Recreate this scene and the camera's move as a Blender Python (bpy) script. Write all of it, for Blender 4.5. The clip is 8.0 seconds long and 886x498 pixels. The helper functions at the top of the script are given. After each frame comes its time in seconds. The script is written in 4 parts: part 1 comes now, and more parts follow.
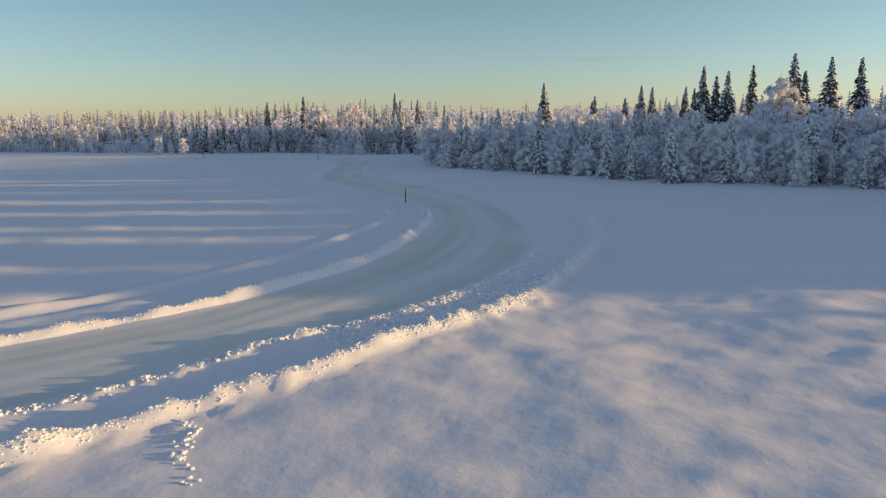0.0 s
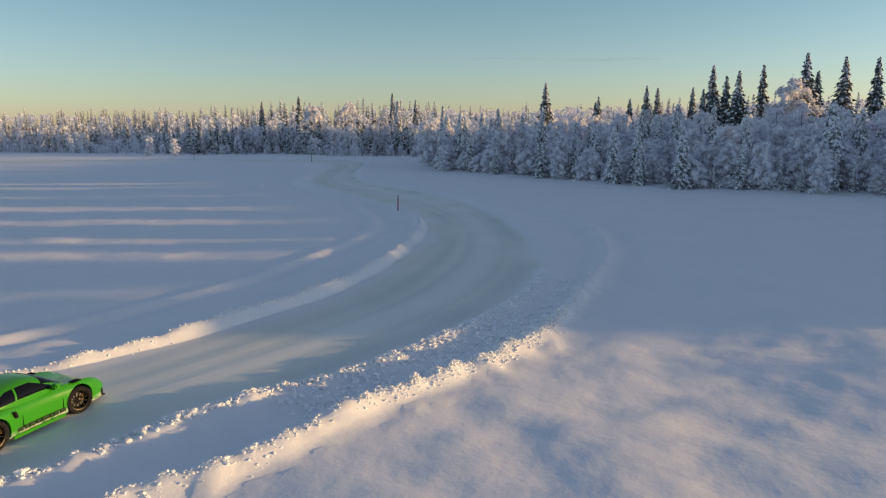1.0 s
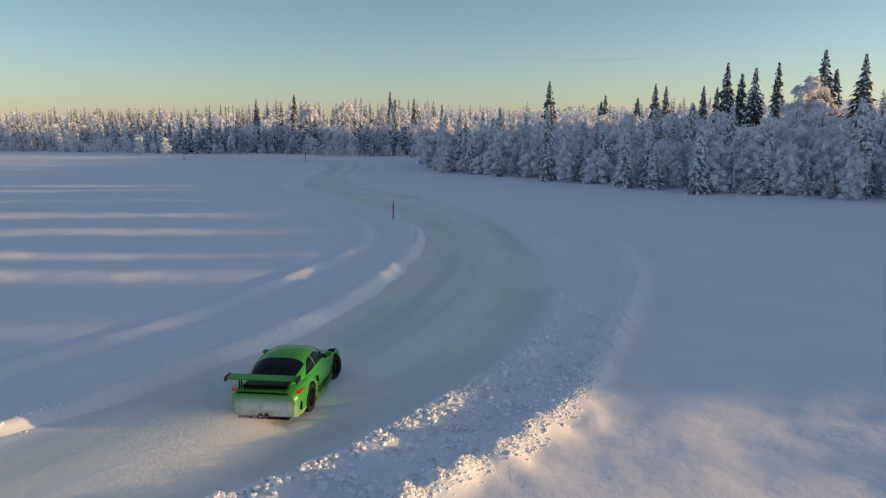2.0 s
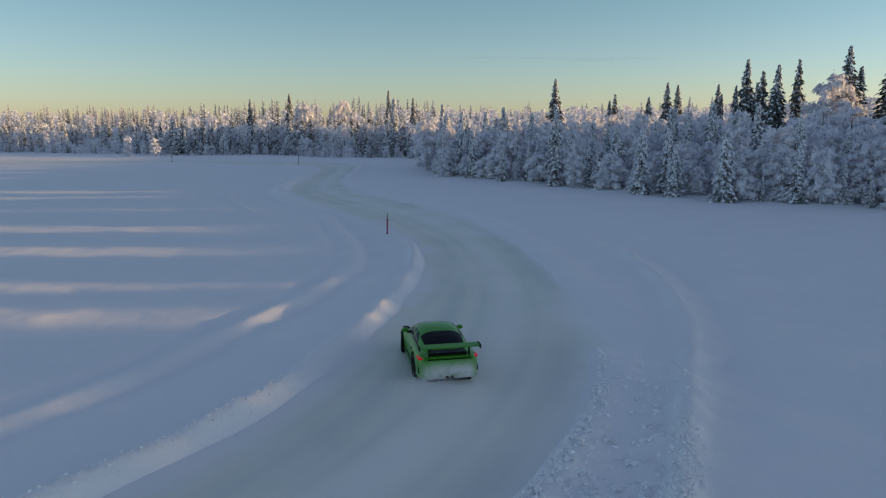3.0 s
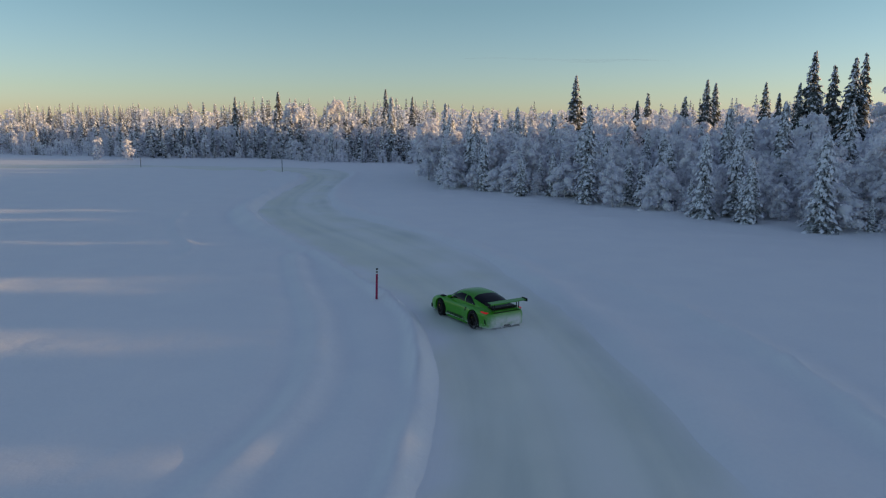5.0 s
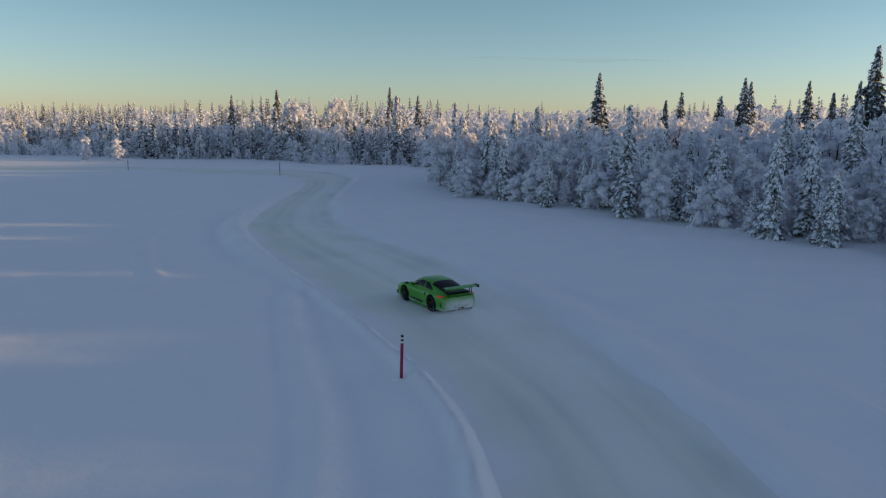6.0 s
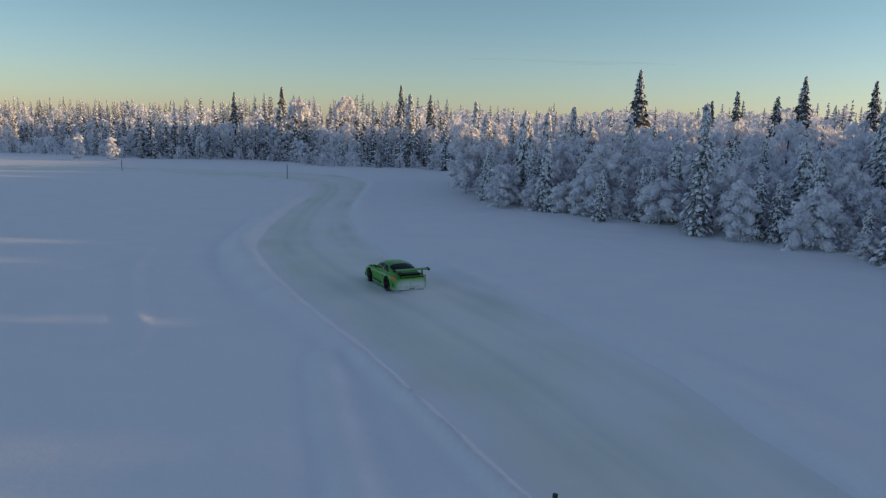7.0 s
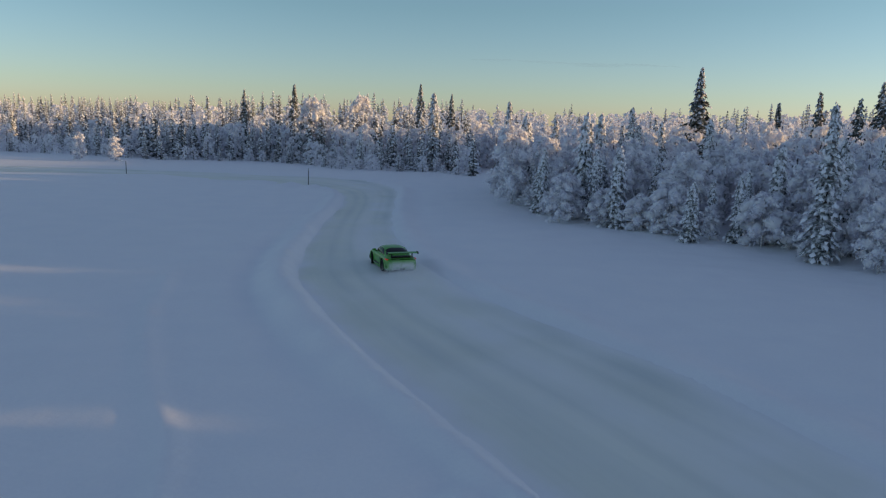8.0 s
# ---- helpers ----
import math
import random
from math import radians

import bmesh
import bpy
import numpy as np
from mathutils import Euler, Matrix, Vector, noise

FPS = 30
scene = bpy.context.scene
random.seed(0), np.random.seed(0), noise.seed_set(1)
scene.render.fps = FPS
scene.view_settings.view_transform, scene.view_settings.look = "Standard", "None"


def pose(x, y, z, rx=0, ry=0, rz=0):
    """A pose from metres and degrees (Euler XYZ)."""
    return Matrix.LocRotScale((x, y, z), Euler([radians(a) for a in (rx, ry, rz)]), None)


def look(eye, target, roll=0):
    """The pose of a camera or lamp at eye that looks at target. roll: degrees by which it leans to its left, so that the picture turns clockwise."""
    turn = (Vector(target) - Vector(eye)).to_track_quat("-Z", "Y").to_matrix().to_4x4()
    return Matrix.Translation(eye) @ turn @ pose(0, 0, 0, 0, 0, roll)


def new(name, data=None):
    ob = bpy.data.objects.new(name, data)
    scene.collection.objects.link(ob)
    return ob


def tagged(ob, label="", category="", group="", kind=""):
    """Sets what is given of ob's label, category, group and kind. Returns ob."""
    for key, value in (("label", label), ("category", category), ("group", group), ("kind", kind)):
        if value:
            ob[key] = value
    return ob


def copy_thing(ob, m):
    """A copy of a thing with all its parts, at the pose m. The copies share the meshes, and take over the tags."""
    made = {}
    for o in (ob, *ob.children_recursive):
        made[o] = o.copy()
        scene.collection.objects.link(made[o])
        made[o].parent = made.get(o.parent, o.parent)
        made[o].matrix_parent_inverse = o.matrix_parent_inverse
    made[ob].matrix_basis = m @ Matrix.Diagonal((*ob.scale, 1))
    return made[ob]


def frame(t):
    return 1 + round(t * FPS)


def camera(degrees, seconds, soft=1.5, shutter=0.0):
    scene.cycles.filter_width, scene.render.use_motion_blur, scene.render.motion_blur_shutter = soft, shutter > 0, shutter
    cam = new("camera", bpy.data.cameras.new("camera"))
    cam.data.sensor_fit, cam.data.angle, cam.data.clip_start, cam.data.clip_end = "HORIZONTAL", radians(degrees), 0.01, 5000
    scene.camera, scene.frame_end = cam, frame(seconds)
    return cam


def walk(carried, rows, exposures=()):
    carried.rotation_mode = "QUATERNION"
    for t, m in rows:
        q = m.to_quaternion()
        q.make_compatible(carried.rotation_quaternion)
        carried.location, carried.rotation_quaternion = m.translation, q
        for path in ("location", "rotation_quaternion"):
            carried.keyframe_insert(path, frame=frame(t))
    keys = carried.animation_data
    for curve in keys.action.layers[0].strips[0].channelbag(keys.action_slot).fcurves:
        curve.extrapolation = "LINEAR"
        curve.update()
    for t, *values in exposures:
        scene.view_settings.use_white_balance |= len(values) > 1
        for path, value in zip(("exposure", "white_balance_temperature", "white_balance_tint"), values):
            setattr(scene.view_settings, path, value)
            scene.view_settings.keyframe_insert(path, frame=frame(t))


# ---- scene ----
cam = camera(64.0, 8.0, soft=1.2)
PATH = [
    (0, (0.761, 0.5, 7.125), (0.735, 2.472, 6.791), -0.4),
    (0.5, (0.908, 3.15, 7.161), (0.884, 5.122, 6.827), -0.3),
    (1, (0.994, 5.98, 7.229), (0.971, 7.952, 6.897), -0.2),
    (1.5, (0.867, 8.855, 7.181), (0.848, 10.827, 6.849), -0.1),
    (2, (0.812, 12.139, 7.226), (0.793, 14.111, 6.893), -0.0),
    (3.5, (0.428, 23.411, 7.535), (0.412, 25.383, 7.201), -0.0),
    (4, (0.155, 27.842, 7.612), (0.142, 29.815, 7.28), 0.0),
    (5.5, (-1.208, 41.677, 7.958), (-1.219, 43.649, 7.625), 0.5),
    (6, (-2.293, 46.597, 8.098), (-2.304, 48.569, 7.764), 0.6),
    (6.5, (-3.789, 51.442, 8.129), (-3.798, 53.414, 7.795), 0.9),
    (7, (-5.74, 56.62, 7.995), (-5.749, 58.593, 7.664), 1.2),
    (7.5, (-7.942, 61.312, 8.001), (-7.95, 63.285, 7.673), 1.5),
    (8, (-10.578, 66.327, 8.073), (-10.589, 68.3, 7.744), 1.7),
]
EXPOSURES = [(0, 0.54, 7090, 30), (2, 0.54, 6990, 30), (3.5, 0.52, 6920, 30), (8, 0.46, 6760, 30)]
walk(cam, [(t, look(eye, target, roll)) for t, eye, target, roll in PATH], EXPOSURES)

# ---- light: a low winter sun from the east side, over the forest ----
SUN_ELEVATION, SUN_AZIMUTH = 5.4, 1.0      # degrees above the ground; degrees from +x towards +y
world = bpy.data.worlds.new("winter_sky")
scene.world = world
world.use_nodes = True
wn, wl = world.node_tree.nodes, world.node_tree.links
sky = wn.new("ShaderNodeTexSky")
sky.sky_type, sky.sun_disc = "NISHITA", False
sky.sun_elevation, sky.sun_rotation = radians(SUN_ELEVATION), radians(90 - SUN_AZIMUTH)
sky.altitude, sky.air_density, sky.dust_density, sky.ozone_density = 200, 0.93, 0.5, 1.5
# tint put into the low sky's colour: less yellow at the horizon, darker above
way = wn.new("ShaderNodeTexCoord")
split = wn.new("ShaderNodeSeparateXYZ")
low_sky = wn.new("ShaderNodeValToRGB")
tint = wn.new("ShaderNodeMix")
tint.data_type, tint.blend_type = "RGBA", "MULTIPLY"
tint.inputs[0].default_value = 1.0
LOW_SKY_TINT = [(0.0, (0.37, 0.455, 0.75)), (0.05, (0.34, 0.455, 0.58)), (0.16, (0.305, 0.445, 0.47)), (0.60, (0.5, 0.5, 0.5))]
while len(low_sky.color_ramp.elements) < len(LOW_SKY_TINT):
    low_sky.color_ramp.elements.new(0.5)
for stop, (place, colour) in zip(low_sky.color_ramp.elements, LOW_SKY_TINT):
    stop.position, stop.color = place, (*colour, 1)
wl.new(way.outputs["Generated"], split.inputs[0])
wl.new(split.outputs[2], low_sky.inputs[0])
wl.new(sky.outputs[0], tint.inputs[6])
wl.new(low_sky.outputs[0], tint.inputs[7])
wl.new(tint.outputs[2], wn["Background"].inputs[0])
wn["Background"].inputs[1].default_value = 0.30
sun_data = bpy.data.lights.new("sun", "SUN")
sun_data.energy, sun_data.angle, sun_data.color = 3.1, radians(0.8), (1.0, 0.71, 0.28)
sun = new("sun", sun_data)
se, sa = radians(SUN_ELEVATION), radians(SUN_AZIMUTH)
sun.matrix_world = look((math.cos(se) * math.cos(sa) * 200, math.cos(se) * math.sin(sa) * 200, math.sin(se) * 200), (0, 0, 0))


# ---- materials ----
def material(name, colour=(0.8, 0.8, 0.8), rough=0.6, metal=0.0):
    m = bpy.data.materials.new(name)
    m.use_nodes = True
    b = m.node_tree.nodes["Principled BSDF"]
    b.inputs["Base Color"].default_value = (*colour, 1)
    b.inputs["Roughness"].default_value, b.inputs["Metallic"].default_value = rough, metal
    return m


def noise_node(m, scale, detail=4.0, coord="Object", stretch=(1, 1, 1)):
    n, k = m.node_tree.nodes, m.node_tree.links
    c, mp, t = n.new("ShaderNodeTexCoord"), n.new("ShaderNodeMapping"), n.new("ShaderNodeTexNoise")
    mp.inputs["Scale"].default_value = stretch
    t.inputs["Scale"].default_value, t.inputs["Detail"].default_value = scale, detail
    k.new(c.outputs[coord], mp.inputs["Vector"])
    k.new(mp.outputs[0], t.inputs["Vector"])
    return t.outputs["Fac"]


def ramp(m, fac, stops):
    n, k = m.node_tree.nodes, m.node_tree.links
    r = n.new("ShaderNodeValToRGB")
    while len(r.color_ramp.elements) < len(stops):
        r.color_ramp.elements.new(0.5)
    for e, (p, c) in zip(r.color_ramp.elements, stops):
        e.position, e.color = p, (*c, 1)
    k.new(fac, r.inputs[0])
    return r.outputs[0]


def mixed(m, fac, a, b, kind="MIX"):
    n, k = m.node_tree.nodes, m.node_tree.links
    x = n.new("ShaderNodeMix")
    x.data_type, x.blend_type = "RGBA", kind
    for socket, v in ((x.inputs[0], fac), (x.inputs[6], a), (x.inputs[7], b)):
        if isinstance(v, (int, float)):
            socket.default_value = v
        elif isinstance(v, tuple):
            socket.default_value = (*v, 1)
        else:
            k.new(v, socket)
    return x.outputs[2]


def bump(m, height, strength, distance, base=None):
    n, k = m.node_tree.nodes, m.node_tree.links
    b = n.new("ShaderNodeBump")
    b.inputs["Strength"].default_value, b.inputs["Distance"].default_value = strength, distance
    k.new(height, b.inputs["Height"])
    if base:
        k.new(base, b.inputs["Normal"])
    return b.outputs[0]


def into(m, **sockets):
    b = m.node_tree.nodes["Principled BSDF"]
    for name, out in sockets.items():
        m.node_tree.links.new(out, b.inputs[name.replace("_", " ")])


SNOW = material("snow", (0.82, 0.83, 0.85), 0.75)
big, fine = noise_node(SNOW, 0.35, 5), noise_node(SNOW, 9.0, 5)
into(SNOW, Base_Color=mixed(SNOW, 0.35, ramp(SNOW, big, [(0.3, (0.86, 0.87, 0.90)), (0.7, (0.92, 0.92, 0.93))]),
                            ramp(SNOW, fine, [(0.3, (0.84, 0.85, 0.88)), (0.75, (0.94, 0.94, 0.94))])),
     Normal=bump(SNOW, noise_node(SNOW, 14, 5), 0.10, 0.03, bump(SNOW, noise_node(SNOW, 1.3, 4), 0.3, 0.12)))

ICE = material("packed_icy_snow", (0.6, 0.64, 0.66), 0.5)
streak = noise_node(ICE, 0.5, 6, "UV", (0.12, 1.6, 1))
patch = noise_node(ICE, 0.22, 4)
worn = mixed(ICE, 0.5, ramp(ICE, streak, [(0.32, (0.68, 0.71, 0.63)), (0.5, (0.83, 0.85, 0.75)), (0.7, (0.90, 0.90, 0.80))]),
             ramp(ICE, patch, [(0.35, (0.72, 0.75, 0.67)), (0.7, (0.88, 0.89, 0.79))]))
rim_share = ICE.node_tree.nodes.new("ShaderNodeAttribute")
rim_share.attribute_name = "loose_snow"
lane_share = ICE.node_tree.nodes.new("ShaderNodeAttribute")
lane_share.attribute_name = "dark_lanes"
# darker bluish colour along the lanes
worn = mixed(ICE, lane_share.outputs["Fac"], worn, (0.44, 0.52, 0.55))
into(ICE, Base_Color=mixed(ICE, rim_share.outputs["Fac"], worn, (0.88, 0.89, 0.91)),
     Roughness=ramp(ICE, streak, [(0.3, (0.40, 0.40, 0.40)), (0.7, (0.65, 0.65, 0.65))]),
     Normal=bump(ICE, noise_node(ICE, 1.2, 6, "UV", (0.3, 3.0, 1)), 0.25, 0.04))

CHUNK = material("snow_chunk", (0.93, 0.94, 0.96), 0.3)
into(CHUNK, Normal=bump(CHUNK, noise_node(CHUNK, 12, 4), 0.5, 0.05))

FROST = material("hoar_frost", (0.80, 0.80, 0.83), 0.85)
FROST.node_tree.nodes["Principled BSDF"].inputs["Specular IOR Level"].default_value = 0.1
# the dark stop paints in the shade inside the crowns, spread by noise
rime = ramp(FROST, noise_node(FROST, 1.5, 5), [(0.32, (0.58, 0.57, 0.64)), (0.44, (0.88, 0.88, 0.94)), (0.6, (0.97, 0.97, 0.99))])
into(FROST, Base_Color=rime)
thin, both = FROST.node_tree.nodes.new("ShaderNodeBsdfTranslucent"), FROST.node_tree.nodes.new("ShaderNodeMixShader")
both.inputs[0].default_value = 0.34
FROST.node_tree.links.new(rime, thin.inputs["Color"])
FROST.node_tree.links.new(FROST.node_tree.nodes["Principled BSDF"].outputs[0], both.inputs[1])
FROST.node_tree.links.new(thin.outputs[0], both.inputs[2])
FROST.node_tree.links.new(both.outputs[0], FROST.node_tree.nodes["Material Output"].inputs["Surface"])
PILLOW = material("branch_snow", (0.84, 0.84, 0.86), 0.8)
into(PILLOW, Base_Color=ramp(PILLOW, noise_node(PILLOW, 2.5, 3), [(0.3, (0.85, 0.86, 0.93)), (0.65, (0.93, 0.94, 0.97))]))
NEEDLES = material("spruce_needles", (0.03, 0.045, 0.03), 0.8)
into(NEEDLES, Base_Color=ramp(NEEDLES, noise_node(NEEDLES, 3.0, 4), [(0.35, (0.03, 0.042, 0.035)), (0.52, (0.08, 0.095, 0.085)), (0.68, (0.42, 0.43, 0.46))]))
RIMED = material("rimed_spruce_needles", (0.3, 0.32, 0.33), 0.85)
into(RIMED, Base_Color=ramp(RIMED, noise_node(RIMED, 3.0, 4), [(0.34, (0.05, 0.065, 0.06)), (0.47, (0.26, 0.28, 0.29)), (0.6, (0.68, 0.69, 0.72))]))
BARK = material("bark", (0.08, 0.06, 0.05), 0.9)
into(BARK, Base_Color=ramp(BARK, noise_node(BARK, 4, 5, stretch=(1, 1, 0.3)), [(0.35, (0.05, 0.04, 0.035)), (0.65, (0.16, 0.14, 0.13))]))
TWIG = material("frosted_bark", (0.3, 0.28, 0.28), 0.9)
into(TWIG, Base_Color=ramp(TWIG, noise_node(TWIG, 5, 4), [(0.35, (0.35, 0.33, 0.34)), (0.6, (0.72, 0.72, 0.75))]))


# ---- plan of the track, the banks and the shore ----
def spline(points, step=1.3):
    """A smooth line through the points, cut at even steps."""
    p = np.array([points[0], *points, points[-1]], float)
    out = []
    for i in range(1, len(p) - 2):
        a, b, c, d = p[i - 1:i + 3]
        n = max(2, int(np.linalg.norm(c - b) / step))
        for u in np.linspace(0, 1, n, endpoint=False):
            out.append(0.5 * (2 * b + (c - a) * u + (2 * a - 5 * b + 4 * c - d) * u * u + (3 * b - a - 3 * c + d) * u ** 3))
    return np.array(out + [p[-2]])


INNER = spline([(-60, -12), (-30, 9), (-14.6, 23.5), (-11.9, 25.9), (-8.8, 29.6), (-5.0, 35.9), (-3.2, 41.2), (-1.9, 47.3), (-1.1, 54.5),
                (-1.3, 60.5), (-2.2, 66.5), (-5.9, 75.4), (-10.2, 84.3), (-13.4, 90.2), (-17, 98.5), (-19.6, 107), (-21.4, 125),
                (-22.2, 140), (-24.5, 154), (-31, 164), (-50, 171), (-110, 174)])
OUTER = spline([(-48, -22), (-25, 4.5), (-10.8, 17.5), (-8.7, 19.2), (-5.3, 23.4), (-2.4, 26.2), (0, 29.3), (3, 34.4), (5, 39.5), (6.2, 45.8),
                (6.5, 51.5), (5.6, 62), (3.8, 73), (1, 82.5), (-3, 91.5), (-7.5, 99), (-11, 106.5), (-13.9, 118), (-15.6, 132),
                (-16.5, 148), (-18, 165), (-25, 180), (-45, 187), (-110, 190)])
RIDGE = spline([(-40, -14), (-14, 10), (-7.4, 16.4), (-5.3, 18.7), (-3.1, 20.6), (-0.95, 23.6), (1.95, 26.75), (4.95, 31.65), (7.4, 38.6), (9.6, 45), (10.8, 51.5), (11.1, 58), (10.5, 64), (9.2, 70), (7.0, 76.5), (4.6, 81.5), (1.5, 87)])
OLD_TRACK = spline([(-20, 25), (-13.5, 32), (-9.9, 38.2), (-7.1, 46.3), (-5.6, 51.8), (-4.7, 57.3), (-5.9, 65.2), (-8.2, 73.1), (-10.1, 80.8)])
OLD_ARC = spline([(-16.5, 80), (-17.6, 83.5), (-19.3, 86.5), (-21.9, 92.1), (-23.7, 97.1), (-25.2, 103)])
SHORE = spline([(-420, 300), (-250, 275), (-165, 256), (-110, 236), (-80, 226), (-50, 226), (-31, 208), (-14, 206), (-7, 195), (-5, 170), (-3.8, 148), (-0.3, 132),
                (8.2, 123), (15, 115), (22, 102), (28, 93.5), (37, 88.5), (47, 81.5), (66, 72), (78, 55), (84, 30), (86, 0), (90, -60)], 2)


def near(x, y, line):
    """Distance to a line of points and the share of the way along it."""
    best, where = np.full(x.shape, 1e9), np.zeros(x.shape)
    a, b = line[:-1], line[1:]
    if x.size < 500:      # few points: all stretches at once
        d = b - a
        u = np.clip(((x[:, None] - a[:, 0]) * d[:, 0] + (y[:, None] - a[:, 1]) * d[:, 1]) / (d * d).sum(1), 0, 1)
        r = np.hypot(x[:, None] - a[:, 0] - u * d[:, 0], y[:, None] - a[:, 1] - u * d[:, 1])
        i = r.argmin(1)
        k = np.arange(len(x))
        return r[k, i], (i + u[k, i]) / len(a)
    for i in range(len(a)):
        d = b[i] - a[i]
        u = np.clip(((x - a[i, 0]) * d[0] + (y - a[i, 1]) * d[1]) / (d @ d), 0, 1)
        r = np.hypot(x - a[i, 0] - u * d[0], y - a[i, 1] - u * d[1])
        m = r < best
        best[m], where[m] = r[m], (i + u[m]) / len(a)
    return best, where


def inside(x, y, ring):
    c = np.zeros(x.shape, bool)
    for (x0, y0), (x1, y1) in zip(ring, np.roll(ring, -1, 0)):
        c ^= ((y0 > y) != (y1 > y)) & (x < (x1 - x0) * (y - y0) / (y1 - y0 + 1e-12) + x0)
    return c


def waves(x, y, size, seed, octaves=3):
    """Smooth value noise with features of that size in metres, about -1 to 1."""
    total, amp, out = 0.0, 1.0, np.zeros(x.shape)
    for o in range(octaves):
        g = np.random.RandomState(seed + o).rand(256, 256) * 2 - 1
        u, v = x / size * 2 ** o + 37.3 * o, y / size * 2 ** o + 11.9 * o
        i, j = np.floor(u).astype(int), np.floor(v).astype(int)
        fu, fv = u - i, v - j
        fu, fv = fu * fu * (3 - 2 * fu), fv * fv * (3 - 2 * fv)
        i, j, i1, j1 = i % 256, j % 256, (i + 1) % 256, (j + 1) % 256
        out += amp * ((g[i, j] * (1 - fu) + g[i1, j] * fu) * (1 - fv) + (g[i, j1] * (1 - fu) + g[i1, j1] * fu) * fv)
        total, amp = total + amp, amp * 0.5
    return out / total * 1.6


def step(x, a, b):
    u = np.clip((x - a) / (b - a), 0, 1)
    return u * u * (3 - 2 * u)


TRACK_RING = np.concatenate([INNER, OUTER[::-1]])
FOREST_RING = np.concatenate([SHORE, [(900, -60), (900, 1500), (-420, 1500)]])
ROAD_Z = -0.04


def ground_height(x, y):
    """The snow's height: drifts, the sunk track, the ploughed banks and the rise behind the shore."""
    x, y = np.asarray(x, float), np.asarray(y, float)
    z = np.zeros(x.shape)
    close = (np.abs(x) < 130) & (y > -30) & (y < 215)
    cx, cy = x[close], y[close]
    road = inside(cx, cy, TRACK_RING)
    di, wi = near(cx, cy, INNER)
    do, wo = near(cx, cy, OUTER)
    dr, wr = near(cx, cy, RIDGE)
    dold, _ = near(cx, cy, OLD_TRACK)
    darc, _ = near(cx, cy, OLD_ARC)
    edge = np.minimum(di, do) * np.where(road, -1, 1)
    soft = waves(cx, cy, 5.0, 3) * 0.10 + waves(cx * 0.7, cy * 1.2, 2.0, 9, 2) * 0.035
    right = step(cx, -8, 4) * (1 - step(cy, 34, 60))
    soft += right * (waves(cx, cy * 1.3, 2.6, 21, 2) * 0.066 + waves(cx, cy * 1.2, 1.3, 27, 2) * 0.03)
    rough = waves(cx, cy, 0.55, 31, 2)
    h = soft + 0.05
    lump = 0.75 + 0.25 * waves(cx, cy, 1.3, 41, 2)
    fade = 1 - 0.72 * step(cy, 38, 60)
    off = np.where(road, -di, di)
    h += ((0.42 + 0.16 * step(cy, 50, 65) + 0.12 * step(cy, 78, 96)) * np.exp(-((off - 0.28 - 0.08 * step(cy, 34, 44) + 0.19 * step(cy, 52, 62) - 0.45 * step(cy, 74, 96)) / (0.26 + 0.10 * step(cy, 34, 44) - 0.03 * step(cy, 52, 62) + 0.55 * step(cy, 74, 96))) ** 2) + 0.09 * np.exp(-((off - 1.0) / 0.9) ** 2)) * lump * (0.72 + 0.28 * fade) * (cy < 190)
    h += 0.05 * rough * np.exp(-((off - 0.2) / 0.5) ** 2) * fade
    h -= 0.16 * np.exp(-((off - 2.4) / 0.8) ** 2) * step(cy, 84, 96) * (1 - step(cy, 112, 125))
    ridge_fade = 1 - 0.30 * step(cy, 33, 44) - 0.45 * step(cy, 56, 74)
    h += ((0.37 + 0.03 * step(cy, 34, 42)) * np.exp(-(dr / 0.32) ** 2) * lump + 0.09 * np.exp(-(dr / 0.9) ** 2) - 0.10 * np.exp(-((dr - 1.2) / 0.5) ** 2) * step(cy, 36, 44) + 0.11 * rough * np.exp(-(dr / 0.6) ** 2)) * ridge_fade
    between = (~road) & (do < 5.0) & (do + dr < 5.2) & (cy < 62)
    h += np.where(between, (0.10 * np.abs(rough) * (1 - step(cy, 36, 50)) - 0.04) * step(do, 0.1, 0.6), 0)
    h += 0.17 * np.exp(-((do - 0.35) / 0.4) ** 2) * (~road) * (0.7 + 0.5 * rough) * (1 - step(cy, 33, 40))
    h += (0.30 * np.exp(-((do - 0.7) / 0.8) ** 2) - 0.08 * np.exp(-((do - 2.6) / 0.9) ** 2)) * (~road) * lump * step(cy, 42, 70)
    h += 0.17 * np.exp(-(dold / 0.45) ** 2) * lump - 0.10 * np.exp(-((dold - 0.9) / 0.5) ** 2)
    h += 0.21 * np.exp(-(darc / 0.36) ** 2) * lump
    sunk = step(-edge, -0.12 - 0.22 * step(cy, 30, 45), 0.45 + 0.4 * step(cy, 30, 45))
    h = h * (1 - sunk) + (ROAD_Z - 0.09) * sunk
    z[close] = h
    far = ~close
    z[far] = waves(x[far], y[far], 9.0, 3) * 0.08 + 0.05
    wooded = inside(x, y, FOREST_RING)
    ds, _ = near(x[wooded], y[wooded], SHORE[::3])
    z[wooded] += 0.35 * step(ds, 0, 5) + 8.0 * step(ds, 15, 150)
    return z


